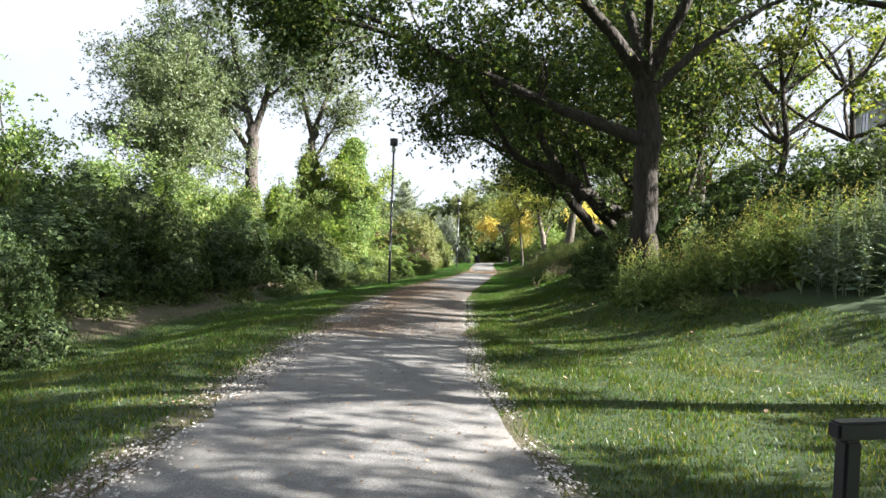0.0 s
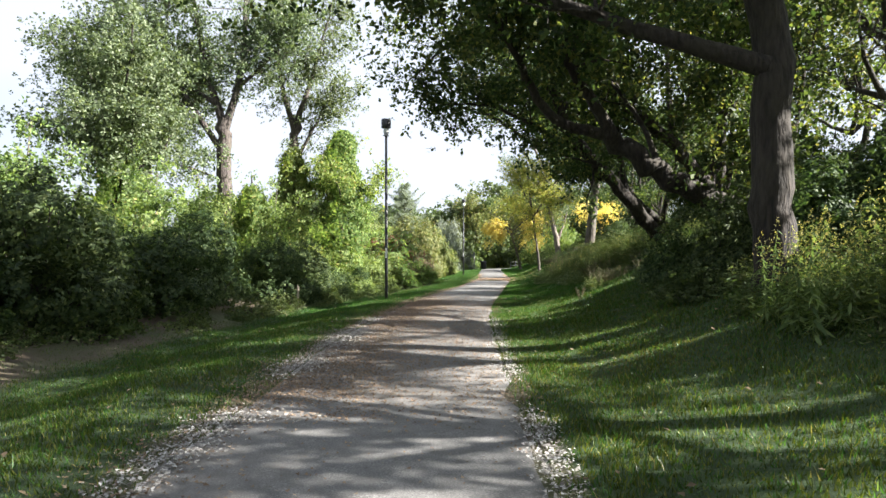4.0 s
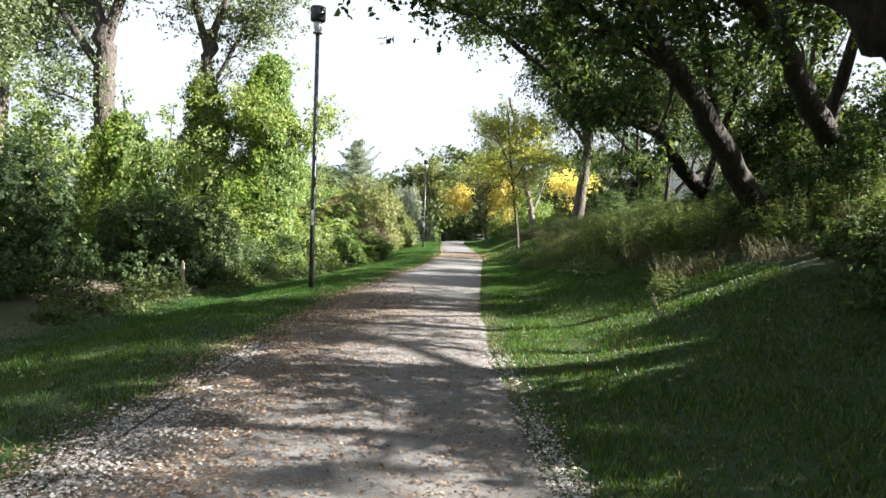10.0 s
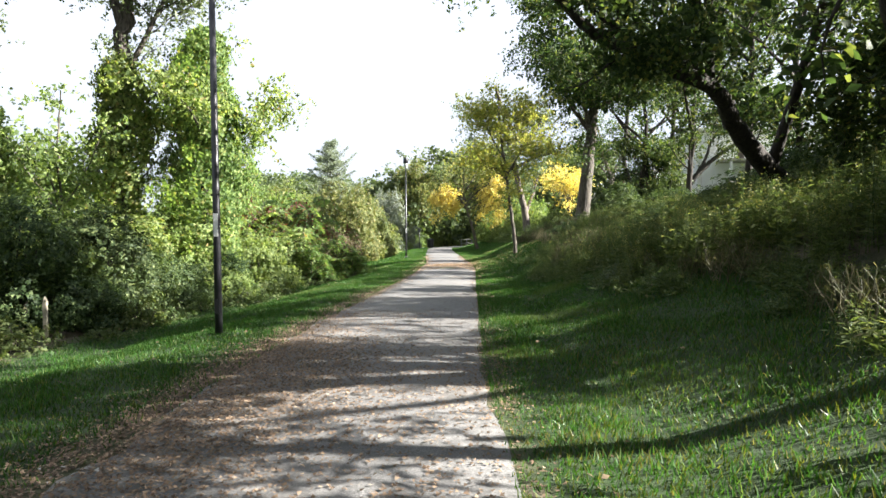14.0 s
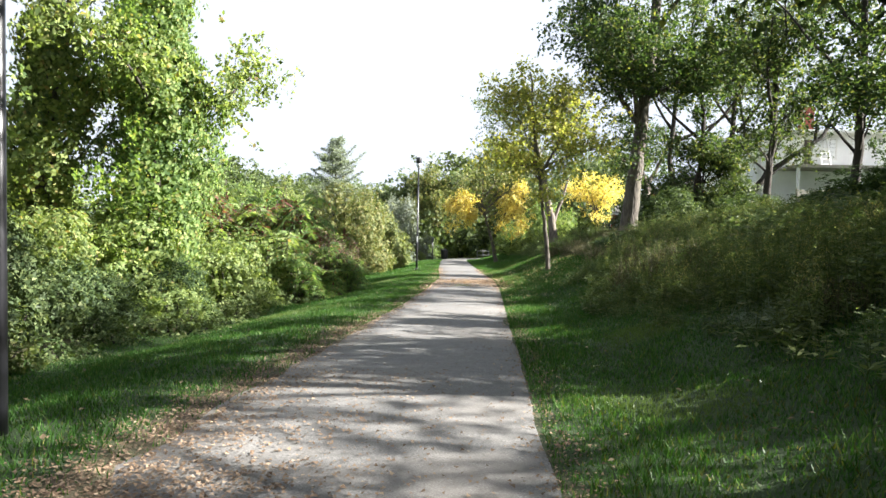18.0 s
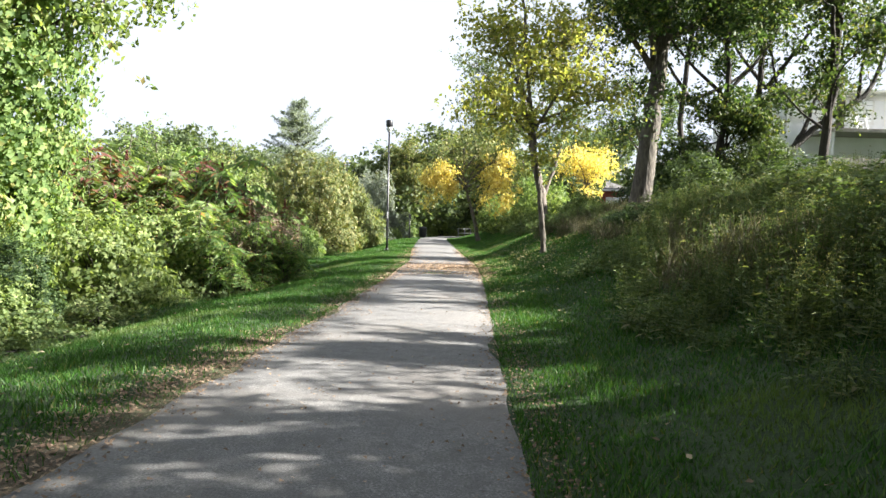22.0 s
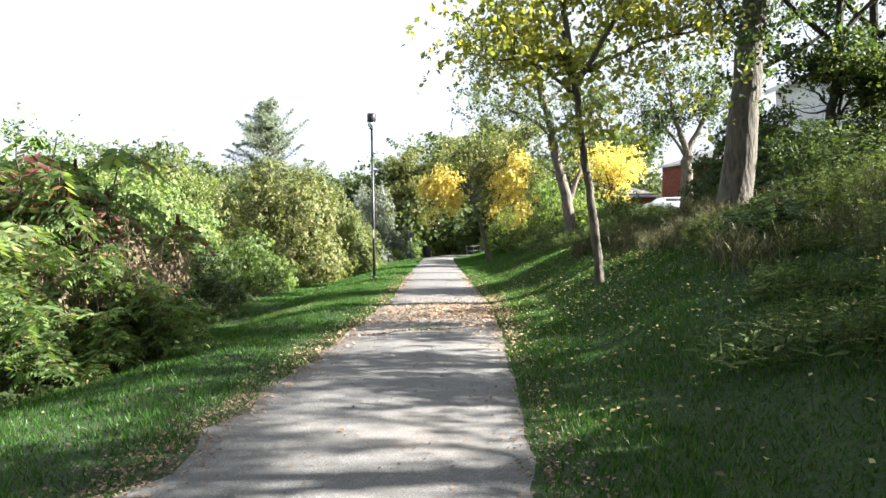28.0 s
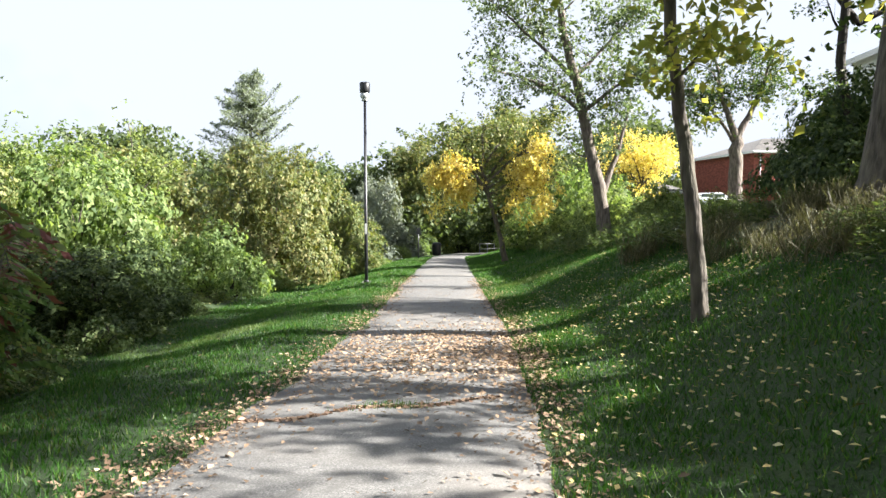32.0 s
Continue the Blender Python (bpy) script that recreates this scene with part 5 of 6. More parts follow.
# ---- shrubs on the right bank ----
r1 = bush_proto(81, 1.9, 1.8, 2.6, SHRUB, 0.115, 0.9, name="bank_shrub", label="dark leafy shrub under the trees on the bank", category="bush")
# the first six spots are extra shrubs, added to shade the bank and lawn
spread_copies(r1, [(13.2, 33.0, .9, .85), (13.4, 36.8, .9, .85), (13.8, 40.4, .9, .9), (13.2, 30.6, .9, .85), (10.6, 4.0, 1.0, 1.2), (10.9, 8.0, .9, .8), (7.4, 44.6, .5, .4), (8.6, 46.2, .5, .5), (9.8, 47.0, .6, .5), (9.5, 14.4, .9, .85), (11.2, 13.4, 1.0, .9), (10.6, 11.6, .8, .8), (9.0, 16.0, .85, .9), (6.4, 18.7, .6, .6), (7.4, 19.2, .7, .6), (6.8, 25.4, .55, .8), (8.3, 17.2, .9, .9), (10.2, 17.6, 1.0, .8), (11.6, 16.4, 1.1, .85), (13.2, 18.4, 1.1, .9), (7.9, 25.6, .75, .9), (10.8, 30, .9, .75), (11.8, 27.4, 1.0, .8),
                   (11.4, 36.2, .8, .6), (11.0, 33.4, .9, .6), (12.0, 40.4, .9, .45), (11.4, 44.4, .75, .45), (10.8, 47.6, .8, .5), (11.4, 52.4, .9, 1.0), (11.6, 50.4, .8, .8), (13.6, 50.6, .9, .8), (15.6, 61.2, 1.1, 1.2), (17.2, 62.4, 1.0, 1.3), (14.4, 55.6, .8, .9), (5.0, 17.2, .52, .95), (4.4, 18.5, .48, .9), (6.2, 16.6, .62, .9), (5.4, 20.8, .45, .7), (6.5, 14.4, .6, .7), (3.9, 16.4, .36, .6), (7.4, 17.0, .7, .95), (5.6, 18.4, .55, 1.0)], rng, "shrubs on the bank")
r2 = bush_proto(82, 1.5, 1.5, 1.9, BRIGHT, 0.115, 0.9, name="bank_bush", label="bright green bush at the top of the far bank", category="bush")
spread_copies(r2, [(10.6, 67.6, 1.0, 1.0), (11.8, 70.4, 1.1, 1.1), (9.8, 72.4, .9, .9), (9.4, 77.5, 1.1, 1.2), (11.6, 64.0, .8, .9), (11.6, 75.0, 1.1, 1.2), (12.4, 79.0, 1.4, 1.4), (10.2, 82.5, 1.3, 1.3), (10.8, 58.5, .5, .6), (11.0, 61.4, .5, .7)], rng, "bright bushes on the far bank")


r3 = bush_proto(83, 1.3, 1.3, 1.7, WEED, 0.11, 0.95, name="weedy_bush", label="tangled olive-green weeds and brambles on the bank", category="bush")
spread_copies(r3, [(5.9, 30.3, .6, .5), (7.4, 31.6, .7, .6), (6.8, 34.8, .7, .5), (8.3, 34.4, .75, .5), (8.3, 37.6, .8, .45), (7.4, 39.8, .7, .4), (8.9, 40.6, .8, .45), (9.3, 43.4, .75, .42), (9.0, 46.4, .5, .5), (7.6, 36.2, .75, .45), (9.0, 35.8, .75, .45), (10.2, 38.8, .7, .45), (8.4, 42.0, .7, .4), (10.4, 42.2, .7, .45)], rng, "weedy bushes on the bank")

# ---- tall weeds: goldenrod, mugwort, dry stalks ----
def weed_proto(seed, n, h, leaf, flower, label, name, spread_r=0.55, dense=30, lean=0.16, plume=True, blade=(0.13, 0.26), rise=(-0.25, 0.75), tassel=0.1):
    rng = np.random.default_rng(seed)
    root = tagged(new(name), label, "weeds")
    stems, P, D, Fp = [], [], [], []
    for k in range(n):
        a, q = rng.uniform(0, 6.28), rng.uniform(0, 1) ** 0.5 * spread_r
        hh = h * rng.uniform(0.6, 1.1)
        p = np.array([math.cos(a) * q, math.sin(a) * q, -0.03])
        t = p + np.array([rng.normal() * lean, rng.normal() * lean, 1]) * hh
        line = [(p, 0.006), (p * 0.5 + t * 0.5 + rng.normal(size=3) * 0.02, 0.005), (t, 0.003)]
        stems.append(line)
        f = rng.uniform(0.12, 1.0, dense)
        f = np.sort(f)
        ang = rng.uniform(0, 6.28) + 2.4 * np.arange(dense)
        ln = blade[0] * rng.uniform(0.6, 1.2, dense) * (1.25 - 0.8 * f)
        P.append(p + (t - p) * f[:, None])
        D.append(np.stack([np.cos(ang) * ln, np.sin(ang) * ln, ln * rng.uniform(rise[0], rise[1], dense)], 1))
        if plume:
            m = 1 if k % 4 and tassel < 0.15 else int(9 * (tassel / 0.1) ** 2)
            g = rng.uniform(0, 1, m)
            an = rng.uniform(0, 6.28, m)
            r = tassel * (1 - g)
            Fp.append(t + np.stack([r * np.cos(an), r * np.sin(an), g * 2 * tassel - tassel - r * 0.25], 1))
    V, Fs = tubes(stems, 4)
    tagged(place("stemwork", mesh_of("stemwork", V, Fs, leaf), root), kind="stuff")
    P, D = np.concatenate(P), np.concatenate(D)
    W = np.cross(D, rng.normal(size=D.shape) * 0.35 + np.array([0, 0, 1.0]))
    W *= (0.5 * blade[1] * np.linalg.norm(D, axis=1) / (np.linalg.norm(W, axis=1) + 1e-9))[:, None]
    V = np.stack([P, P + D * 0.45 + W, P + D - np.array([0, 0, 0.02]), P + D * 0.45 - W], 1).reshape(-1, 3)
    Fs = (np.arange(len(P))[:, None, None] * 4 + np.array([[0, 1, 2], [0, 2, 3]])[None]).reshape(-1, 3)
    place("foliage", mesh_of("foliage", V, Fs, leaf, True), root)
    if plume:
        V, Fs = leaves(rng, np.concatenate(Fp), 0.028, 0.2, 0.8)
        tagged(place("blossom", mesh_of("blossom", V, Fs, flower, True), root, "yellow flower plumes"), kind="stuff")
    return root


w1 = weed_proto(91, 24, 1.2, WEED, GOLDENROD, "clump of goldenrod with yellow plumes on the bank", "goldenrod", 0.6, 24, 0.09, True, (0.17, 0.24))
w2 = weed_proto(92, 30, 1.2, SAGE, GOLDENROD, "clump of grey-green mugwort on the bank", "mugwort", 0.6, 34, 0.09, False, (0.16, 0.26))
w3 = weed_proto(93, 60, 0.6, DRYSTALK, GOLDENROD, "tuft of dry bleached grass stalks on the bank", "dry_grass_tuft", 0.45, 5, 0.2, False, (0.16, 0.05), (0.9, 2.0))
w4 = weed_proto(94, 30, 0.6, WEED, GOLDENROD, "low green weeds at the foot of the bank", "green_weeds", 0.55, 13, 0.2, False, (0.17, 0.26))
w5 = weed_proto(95, 15, 1.4, TALLROD, RODPLUME, "tall goldenrod in the sun with drooping leaves and yellow plumes", "tall_goldenrod", 0.5, 44, 0.07, True, (0.21, 0.22), (-0.9, 0.25), 0.2)
spread_copies(w5, [(3.75 + 0.5 * i + rng.uniform(-.15, .15), 12.6 - 0.2 * i + rng.uniform(-.25, .25) + 0.7 * j, rng.uniform(.6, .85) + 0.06 * i, rng.uniform(.9, 1.1)) for i in range(7) for j in range(2)], rng, "tall goldenrod before the maple")
spots = []
for k in range(260):
    y = 23 + 22.5 * rng.uniform(0, 1) ** 0.8
    r = np.interp(y, [23, 28, 31, 34, 40, 43, 47], [4.4, 3.5, 3.0, 2.2, 2.4, 4.0, 4.4]) + rng.uniform(0, 1) ** 1.3 * 4.2
    spots.append((float(edge_right(y)) + r, y, rng.uniform(.65, 1.0) * np.interp(y, [29, 33, 38, 46], [1, .85, .72, .65]), rng.uniform(.8, 1.05)))
for k in range(14):
    y = rng.uniform(16, 23)
    spots.append((float(edge_right(y)) + 4.6 + rng.uniform(0, 3), y, rng.uniform(.6, 1.0), rng.uniform(.7, 1.0)))
spread_copies(w1, spots, rng, "goldenrod on the bank")
spread_copies(w2, [(6.15 + 0.3 * i, 10.3 + 0.5 * (i % 3), rng.uniform(.95, 1.15), 1.1) for i in range(8)] + [(4.6, 30.6, .5, .6), (4.5, 31.3, .5, .5)], rng, "mugwort")
spread_copies(copy_thing(w5, Matrix()), [(4.6, 30.4, .5, 1.0), (5.4, 31.6, .55, 1.0), (5.0, 32.6, .5, 1.0), (6.4, 30.2, .6, 1.0), (5.9, 28.6, .6, 1.0), (5.6, 26.6, .55, 1.0), (4.9, 34.2, .5, .9), (6.8, 33.0, .6, 1.0)], rng, "tall goldenrod on the bank")
spots = []
for k in range(64):
    y = 14 + 36 * rng.uniform(0, 1) ** 0.6
    spots.append((float(edge_right(y)) + 2.8 + rng.uniform(0, 3.6), y, rng.uniform(.6, 1.1), rng.uniform(.7, 1.0)))
spots += [(3.0 + rng.uniform(0, 3.4), 11.7 + rng.uniform(-.5, .3), rng.uniform(.35, .6), .7) for k in range(12)]
spots += [(6.9 + rng.uniform(0, 3.2), 49.0 + rng.uniform(-1, 5.5), rng.uniform(.7, 1.0), 1.0) for k in range(18)]
for k in range(8):
    y = rng.uniform(34.5, 40)
    spots.append((float(edge_right(y)) + rng.uniform(2.2, 3.8), y, rng.uniform(.8, 1.1), 1.1))
spread_copies(w3, spots, rng, "dry grass tufts")
spots = []
for k in range(90):
    y = 11 + k * 0.42
    spots.append((float(edge_right(y)) + np.interp(y, [11, 14, 22, 30, 34, 41, 44, 50], [3.6, 3.2, 2.9, 2.8, 1.9, 2.0, 3.2, 3.2]) + rng.uniform(-.3, .9) + 2.2 * (19.4 < y < 23), y, rng.uniform(.45, 1.0), rng.uniform(.6, 1.0)))
for k in range(60):
    y = rng.uniform(51, 78)
    spots.append((float(edge_right(y)) + rng.uniform(3.2, 7.5), y, rng.uniform(.8, 1.5), rng.uniform(.6, 1.0)))
spread_copies(w4, spots, rng, "green weeds on the bank")

# a dead flower stalk with stiff pale spikes on the slope
def dead_stalk(x, y, seed):
    rng = np.random.default_rng(seed)
    root = tagged(new("dead_stalk"), "dead pale flower stalk with stiff seed spikes", "weeds", "dead flower stalks")
    root.location = (x, y, float(land(x, y)) - 0.02)
    for k in range(6):
        a = rng.uniform(0, 6.28)
        d = np.array([math.cos(a) * 0.42, math.sin(a) * 0.42, 1.0]) * rng.uniform(0.2, 0.36)
        line = curve_through(rng, [(0, 0, 0), d * 0.35 + np.array([0, 0, -0.02]), d], 0.009, 0.006, 0.006)
        V, Fs = tubes([line], 6)
        stem = place("stem", mesh_of("stem", V, Fs, DRYSTALK), root)
        f = rng.uniform(0.45, 1.0, 70)[:, None]
        V, Fs = leaves(rng, d * f + rng.normal(size=(70, 3)) * 0.008, 0.022, 0.4, 0.9)
        place("seed_spike", mesh_of("seed_spike", V, Fs, DRYSTALK, True), stem)


for x, y, sd in ((3.08, 21.87, 5), (4.5, 23.4, 7), (5.0, 35.0, 8)):
    dead_stalk(x, y, sd)

# a dark ball of old leaves on a branch of the ash
rng = np.random.default_rng(48)
root = tagged(new("leaf_nest"), "dark ball of old leaves lodged on an ash branch", "nest")
root.location = (5.0, 47.25, 2.42)
V, Fs = leaves(rng, ball(rng, 420) * np.array([.12, .11, .13]), 0.07, 0.2, 0.6)
place("leaf_ball", mesh_of("leaf_ball", V, Fs, DEADVINE, True), root)
V, Fs = tubes([[((-.5, .03, -.16), .012), ((0, 0, -.1), .014), ((.5, .02, -.2), .018)]], 6)
place("twig", mesh_of("twig", V, Fs, BARK), root)

# ---- lamp posts ----
def lamp_post(x, y, h, fat, label):
    root = tagged(new("lamp_post"), label, "lamp post", "path lamps")
    root.location = (x, y, float(land(x, y)) - (0.02 if fat > 1 else 0.2))
    if fat > 1:
        part("base_plate", box(-.16, .16, -.16, .16, 0, .05, .01), BLACK, root)
    part("base_collar", lathe([(.095, .04), (.09, .10), (.07, .14)], 20), BLACK, root, flat=False)
    part("pole", lathe([(.056, .05), (.054, 1.2), (.042, h - .55)], 16), BLACK, root, flat=False)
    for a in range(4 if fat > 1 else 0):
        part("bolt", lathe([(.018, .05), (.018, .085)], 6, (.12 * (1 if a % 2 else -1), .12 * (1 if a // 2 else -1), 0)), STEEL, root)
    part("hatch", box(-.035, .035, -.07, -.055, .5, .72, .004), BLACK, root)
    # thin pale box set against the middle of the pole
    part("pale_patch", box(-.03, .03, -.068, -.0575, 1.62, 1.95), PALE_PATCH, root, "pale patch on the pole")
    part("flange", lathe([(.10, h - .60), (.11, h - .58), (.10, h - .56)], 20), STEEL, root, "light metal flange", False)
    part("lens", lathe([(.05, h - .57), (.09 * fat, h - .5), (.10 * fat, h - .40), (.06 * fat, h - .335)], 20), LAMPGLASS, root, "clouded glass lens", False)
    head = part("lamp_head", lathe([(.12, h - .34), (.155, h - .33), (.165, h - .30), (.165, h - .05), (.15, h - .02), (.02, h)], 24), BLACK, root, flat=False)
    part("cap_ring", lathe([(.166, h - .07), (.172, h - .06), (.166, h - .05)], 24), BLACK, head, flat=False)
    return root


lamp_post(-2.24, 28.75, 6.4, 1.0, "slim black lamp post with a dark drum head in grass")
lamp_post(1.33, 62.6, 6.45, 1.5, "slim black lamp post with a pale glass drum head")

# a low signpost, a litter bin and a rail where the path bends away
root = tagged(new("sign_post"), "thin dark post with a small plate beside the path", "sign")
root.location = (3.35, 88.5, float(land(3.35, 88.5)))
part("post", lathe([(.05, -.1), (.05, 2.2)], 10), BLACK, root, flat=False)
part("plate", box(-.12, .12, -.07, -.052, 1.75, 2.15, .004), BLACK, root)
root = tagged(new("litter_bin"), "black litter bin standing at the path's edge", "bin")
root.location = (5.0, 97.2, float(land(5.0, 97.2)))
part("body", lathe([(.30, 0), (.36, .1), (.38, .86), (.40, .9)], 20), BLACK, root, flat=False)
part("rim", lathe([(.41, .88), (.43, .92), (.41, .96)], 20), BLACK, root, flat=False)
part("lid", lathe([(.40, .95), (.34, 1.05), (.1, 1.1)], 20), BLACK, root, flat=False)


def square_rail(name, a, b, h, mat, label, tube=0.055, posts=2, mid=False):
    root = tagged(new(name), label, "railing")
    za, zb = float(land(*a)), float(land(*b))
    root.location = (*a, za)
    d = Vector((b[0] - a[0], b[1] - a[1], zb - za))
    L = math.hypot(d.x, d.y)
    ang = math.degrees(math.atan2(d.y, d.x))
    t = tube / 2
    for k in range(posts):
        f = k / (posts - 1)
        bm = box(-t, t, -t, t, -0.25, h - tube - 0.001, 0.008)
        bm.transform(Matrix.Translation(d * f) @ pose(0, 0, 0, 0, 0, ang))
        part("post", bm, mat, root)
    for z in ([h] if not mid else [h, h * 0.5]):
        bm = box(-t, L + t, -t, t, z - tube, z, 0.008)
        bm.transform(pose(0, 0, 0, 0, -math.degrees(math.atan2(d.z, L)), ang))
        part("top_bar" if z == h else "middle_bar", bm, mat, root)
    return root


square_rail("barrier_rail", (1.25, 2.03), (2.5, 2.2), 0.915, BLACK, "black square-tube barrier at the path's edge")
square_rail("hand_rail", (8.9, 100.0), (11.6, 106.0), 0.95, STEEL, "grey metal rail along the bend of the path", 0.06, 4, True)

# a grey stake in the weeds
root = tagged(new("stake"), "short weathered wooden stake in the weeds by the ditch", "stake")
root.location = (-5.8, 31.1, float(land(-5.8, 31.1)))
part("post", box(-.035, .035, -.035, .035, -.2, .78, .008), WOODPALE, root)
part("tip", lathe([(.045, .78), (.0, .86)], 4), WOODPALE, root)

# ---- houses ----
SIDING = plain("white_siding", (0.84, 0.85, 0.86), 0.6, 0, 2, 0.05)
GREYSIDE = plain("grey_siding", (0.32, 0.33, 0.33), 0.7, 0, 2, 0.08)
BRICK = plain("red_brick", (0.28, 0.085, 0.06), 0.9, 0, 5, 0.2, island=True)
ROOF = plain("shingles", (0.16, 0.155, 0.15), 0.9, 0, 6, 0.25, island=True)
TRIM = plain("white_trim", (0.75, 0.75, 0.73), 0.5, 0, 4, 0.05)
DOORDARK = plain("dark_panel", (0.05, 0.035, 0.03), 0.5)
FENCEGREY = plain("grey_fence_wood", (0.28, 0.26, 0.23), 0.9, 0, 8, 0.25)
BRICKPALE = plain("chimney_brick", (0.22, 0.17, 0.13), 0.9, 0, 5, 0.2)
PANE, nt, bsdf, _ = material("window_pane")
bsdf.inputs["Base Color"].default_value = (0.03, 0.04, 0.045, 1)
bsdf.inputs["Roughness"].default_value = 0.06
bsdf.inputs["Specular IOR Level"].default_value = 0.8


def window(root, x, z, w, h, y=0.0, bars=1):
    win = part("window", box(x - w / 2, x + w / 2, y - 0.012, y + 0.06, z, z + h), PANE, root, "dark glass window in a pale frame")
    f = 0.07
    part("frame", box(x - w / 2 - f, x - w / 2, y - .05, y + .05, z - f, z + h + f), TRIM, win)
    part("frame", box(x + w / 2, x + w / 2 + f, y - .05, y + .05, z - f, z + h + f), TRIM, win)
    part("frame", box(x - w / 2, x + w / 2, y - .05, y + .05, z + h, z + h + f), TRIM, win)
    part("sill", box(x - w / 2 - f, x + w / 2 + f, y - .09, y + .05, z - f - .06, z - f - .001), TRIM, win)
    part("frame", box(x - w / 2, x + w / 2, y - .05, y + .05, z - f, z), TRIM, win)
    for b in range(bars):
        c = x - w / 2 + w * (b + 1) / (bars + 1)
        part("bar", box(c - .02, c + .02, y - .035, y - .013, z, z + h), TRIM, win)
    return win


def house(name, x, y, turn, w, d, h, wall, label, siding=True, rise=1.6, overhang=0.35, lift_up=0.0):
    """A house whose front stands on the line y = 0, x from 0 to w, d deep."""
    root = tagged(new(name), label, "house")
    z = min(float(land(x + a, y + b)) for a, b in ((0, 0), (w * math.cos(radians(turn)), w * math.sin(radians(turn)))))
    root.matrix_basis = pose(x, y, z - 0.1 + lift_up, 0, 0, turn)
    part("wall", box(0, w, 0, 0.25, 0, h), wall, root)
    part("wall", box(0, w, d - .25, d, 0, h), wall, root)
    part("wall", box(0, 0.25, .252, d - .252, 0, h), wall, root)
    part("wall", box(w - .25, w, .252, d - .252, 0, h), wall, root)
    part("foundation", box(-.03, w + .03, -.03, d + .03, -1.0, 0.25), CONCRETE, root)
    if siding:
        for k in range(int((h - .3) / 0.2)):
            zz = 0.3 + 0.2 * k
            bm = box(-.03, w + .03, -.028, -.002, zz, zz + .185)
            part("clapboard", bm, wall, root)
            part("clapboard", box(-.028, -.002, 0, d, zz, zz + .185), wall, root)
    else:
        V, Fs, n = [], [], 0
        for k in range(int(h / 0.075)):
            zz = 0.26 + k * 0.075
            if zz + .07 > h:
                break
            off = 0.105 if k % 2 else 0
            for q in np.arange(off, w - .2, 0.21):
                for (a, b, c, e) in (((q, -.008), (q + .2, -.008), zz, zz + .065),):
                    V += [(a[0], a[1], c), (b[0], b[1], c), (b[0], b[1], e), (a[0], a[1], e)]
                    Fs.append((n, n + 1, n + 2, n + 3))
                    n += 4
            for q in np.arange(off, d - .2, 0.21):
                V += [(-.008, q + .2, zz), (-.008, q, zz), (-.008, q, zz + .065), (-.008, q + .2, zz + .065)]
                Fs.append((n, n + 1, n + 2, n + 3))
                n += 4
        tagged(place("bricks", mesh_of("bricks", V, np.array(Fs), wall, True), root), kind="stuff")
    o = overhang
    bm = bmesh.new()
    ridge = [bm.verts.new((w * .25, d / 2, h + rise)), bm.verts.new((w * .75, d / 2, h + rise))]
    e = [bm.verts.new(p) for p in ((-o, -o, h), (w + o, -o, h), (w + o, d + o, h), (-o, d + o, h))]
    for f in ((e[0], e[1], ridge[1], ridge[0]), (e[1], e[2], ridge[1]), (e[2], e[3], ridge[0], ridge[1]), (e[3], e[0], ridge[0]), (e[3], e[2], e[1], e[0])):
        bm.faces.new(f)
    roof = part("roof", bm, ROOF, root)
    V, Fs, n = [], [], 0
    rows = int(math.hypot(d / 2 + o, rise) / 0.28)
    for k in range(rows):
        f0, f1 = k / rows, (k + 1.12) / rows
        for q in np.arange(0, 1, 0.5 / (w + 2 * o)):
            q1 = min(q + 0.47 / (w + 2 * o), 1)
            pts = []
            for f, qq, up in ((f0, q, .03), (f0, q1, .03), (f1, q1, .008), (f1, q, .008)):
                f = min(f, 1)
                xa = -o + (w * .25 + o) * f
                xb = w + o - (w * .25 + o) * f
                pts.append((xa + (xb - xa) * qq, -o + (d / 2 + o) * f, h + rise * f + up))
            V += pts
            Fs.append((n, n + 1, n + 2, n + 3))
            n += 4
    tagged(place("shingles", mesh_of("shingles", V, np.array(Fs), ROOF, True), roof), kind="stuff")
    part("fascia", box(-o - .02, w + o + .02, -o - .03, -o - .005, h - .16, h + .04), TRIM, root)
    part("fascia", box(-o - .03, -o - .005, -o - .004, d + o, h - .16, h + .04), TRIM, root)
    part("gutter", box(-o, w + o, -o - .13, -o - .032, h - .1, h + .02, .02), TRIM, root)
    return root


white = house("white_house", 18.3, 57.3, -6, 11, 8, 4.9, SIDING, "white clapboard house seen through the trees on the bank", True, 0.6, lift_up=-0.26)
window(white, .62, 3.75, .4, .62, bars=0)
for x, z, w, h in ((3.5, 3.6, .6, .95), (4.8, 3.9, .42, .5), (7.8, 3.5, 1.2, 1.05)):
    window(white, x, z, w, h, bars=int(w > .5))
part("corner_board", box(-.045, .1, -.045, -.029, .26, 4.72), TRIM, white)
part("downpipe", lathe([(.035, .3), (.035, 4.7)], 8, (.16, -.09, 0)), TRIM, white, "white downpipe", False)
part("frieze", box(-.03, 11.03, -.05, -.029, 4.5, 4.74), TRIM, white)
part("door", box(2.25, 2.62, -.05, -.03, 3.06, 4.48), DOORDARK, white, "dark narrow door")
part("chimney", box(5.1, 5.7, 6.2, 6.9, 5.0, 7.2, .02), BRICK, white, "red-brown brick chimney")
part("porch_roof", box(1.0, 9.5, -2.2, -.05, 2.9, 3.05, .02), FENCEGREY, white, "flat grey porch roof")
for x in (1.1, 4.0, 6.8, 9.4):
    part("porch_post", box(x - .06, x + .06, -2.1, -1.98, -.4, 2.9), TRIM, white)
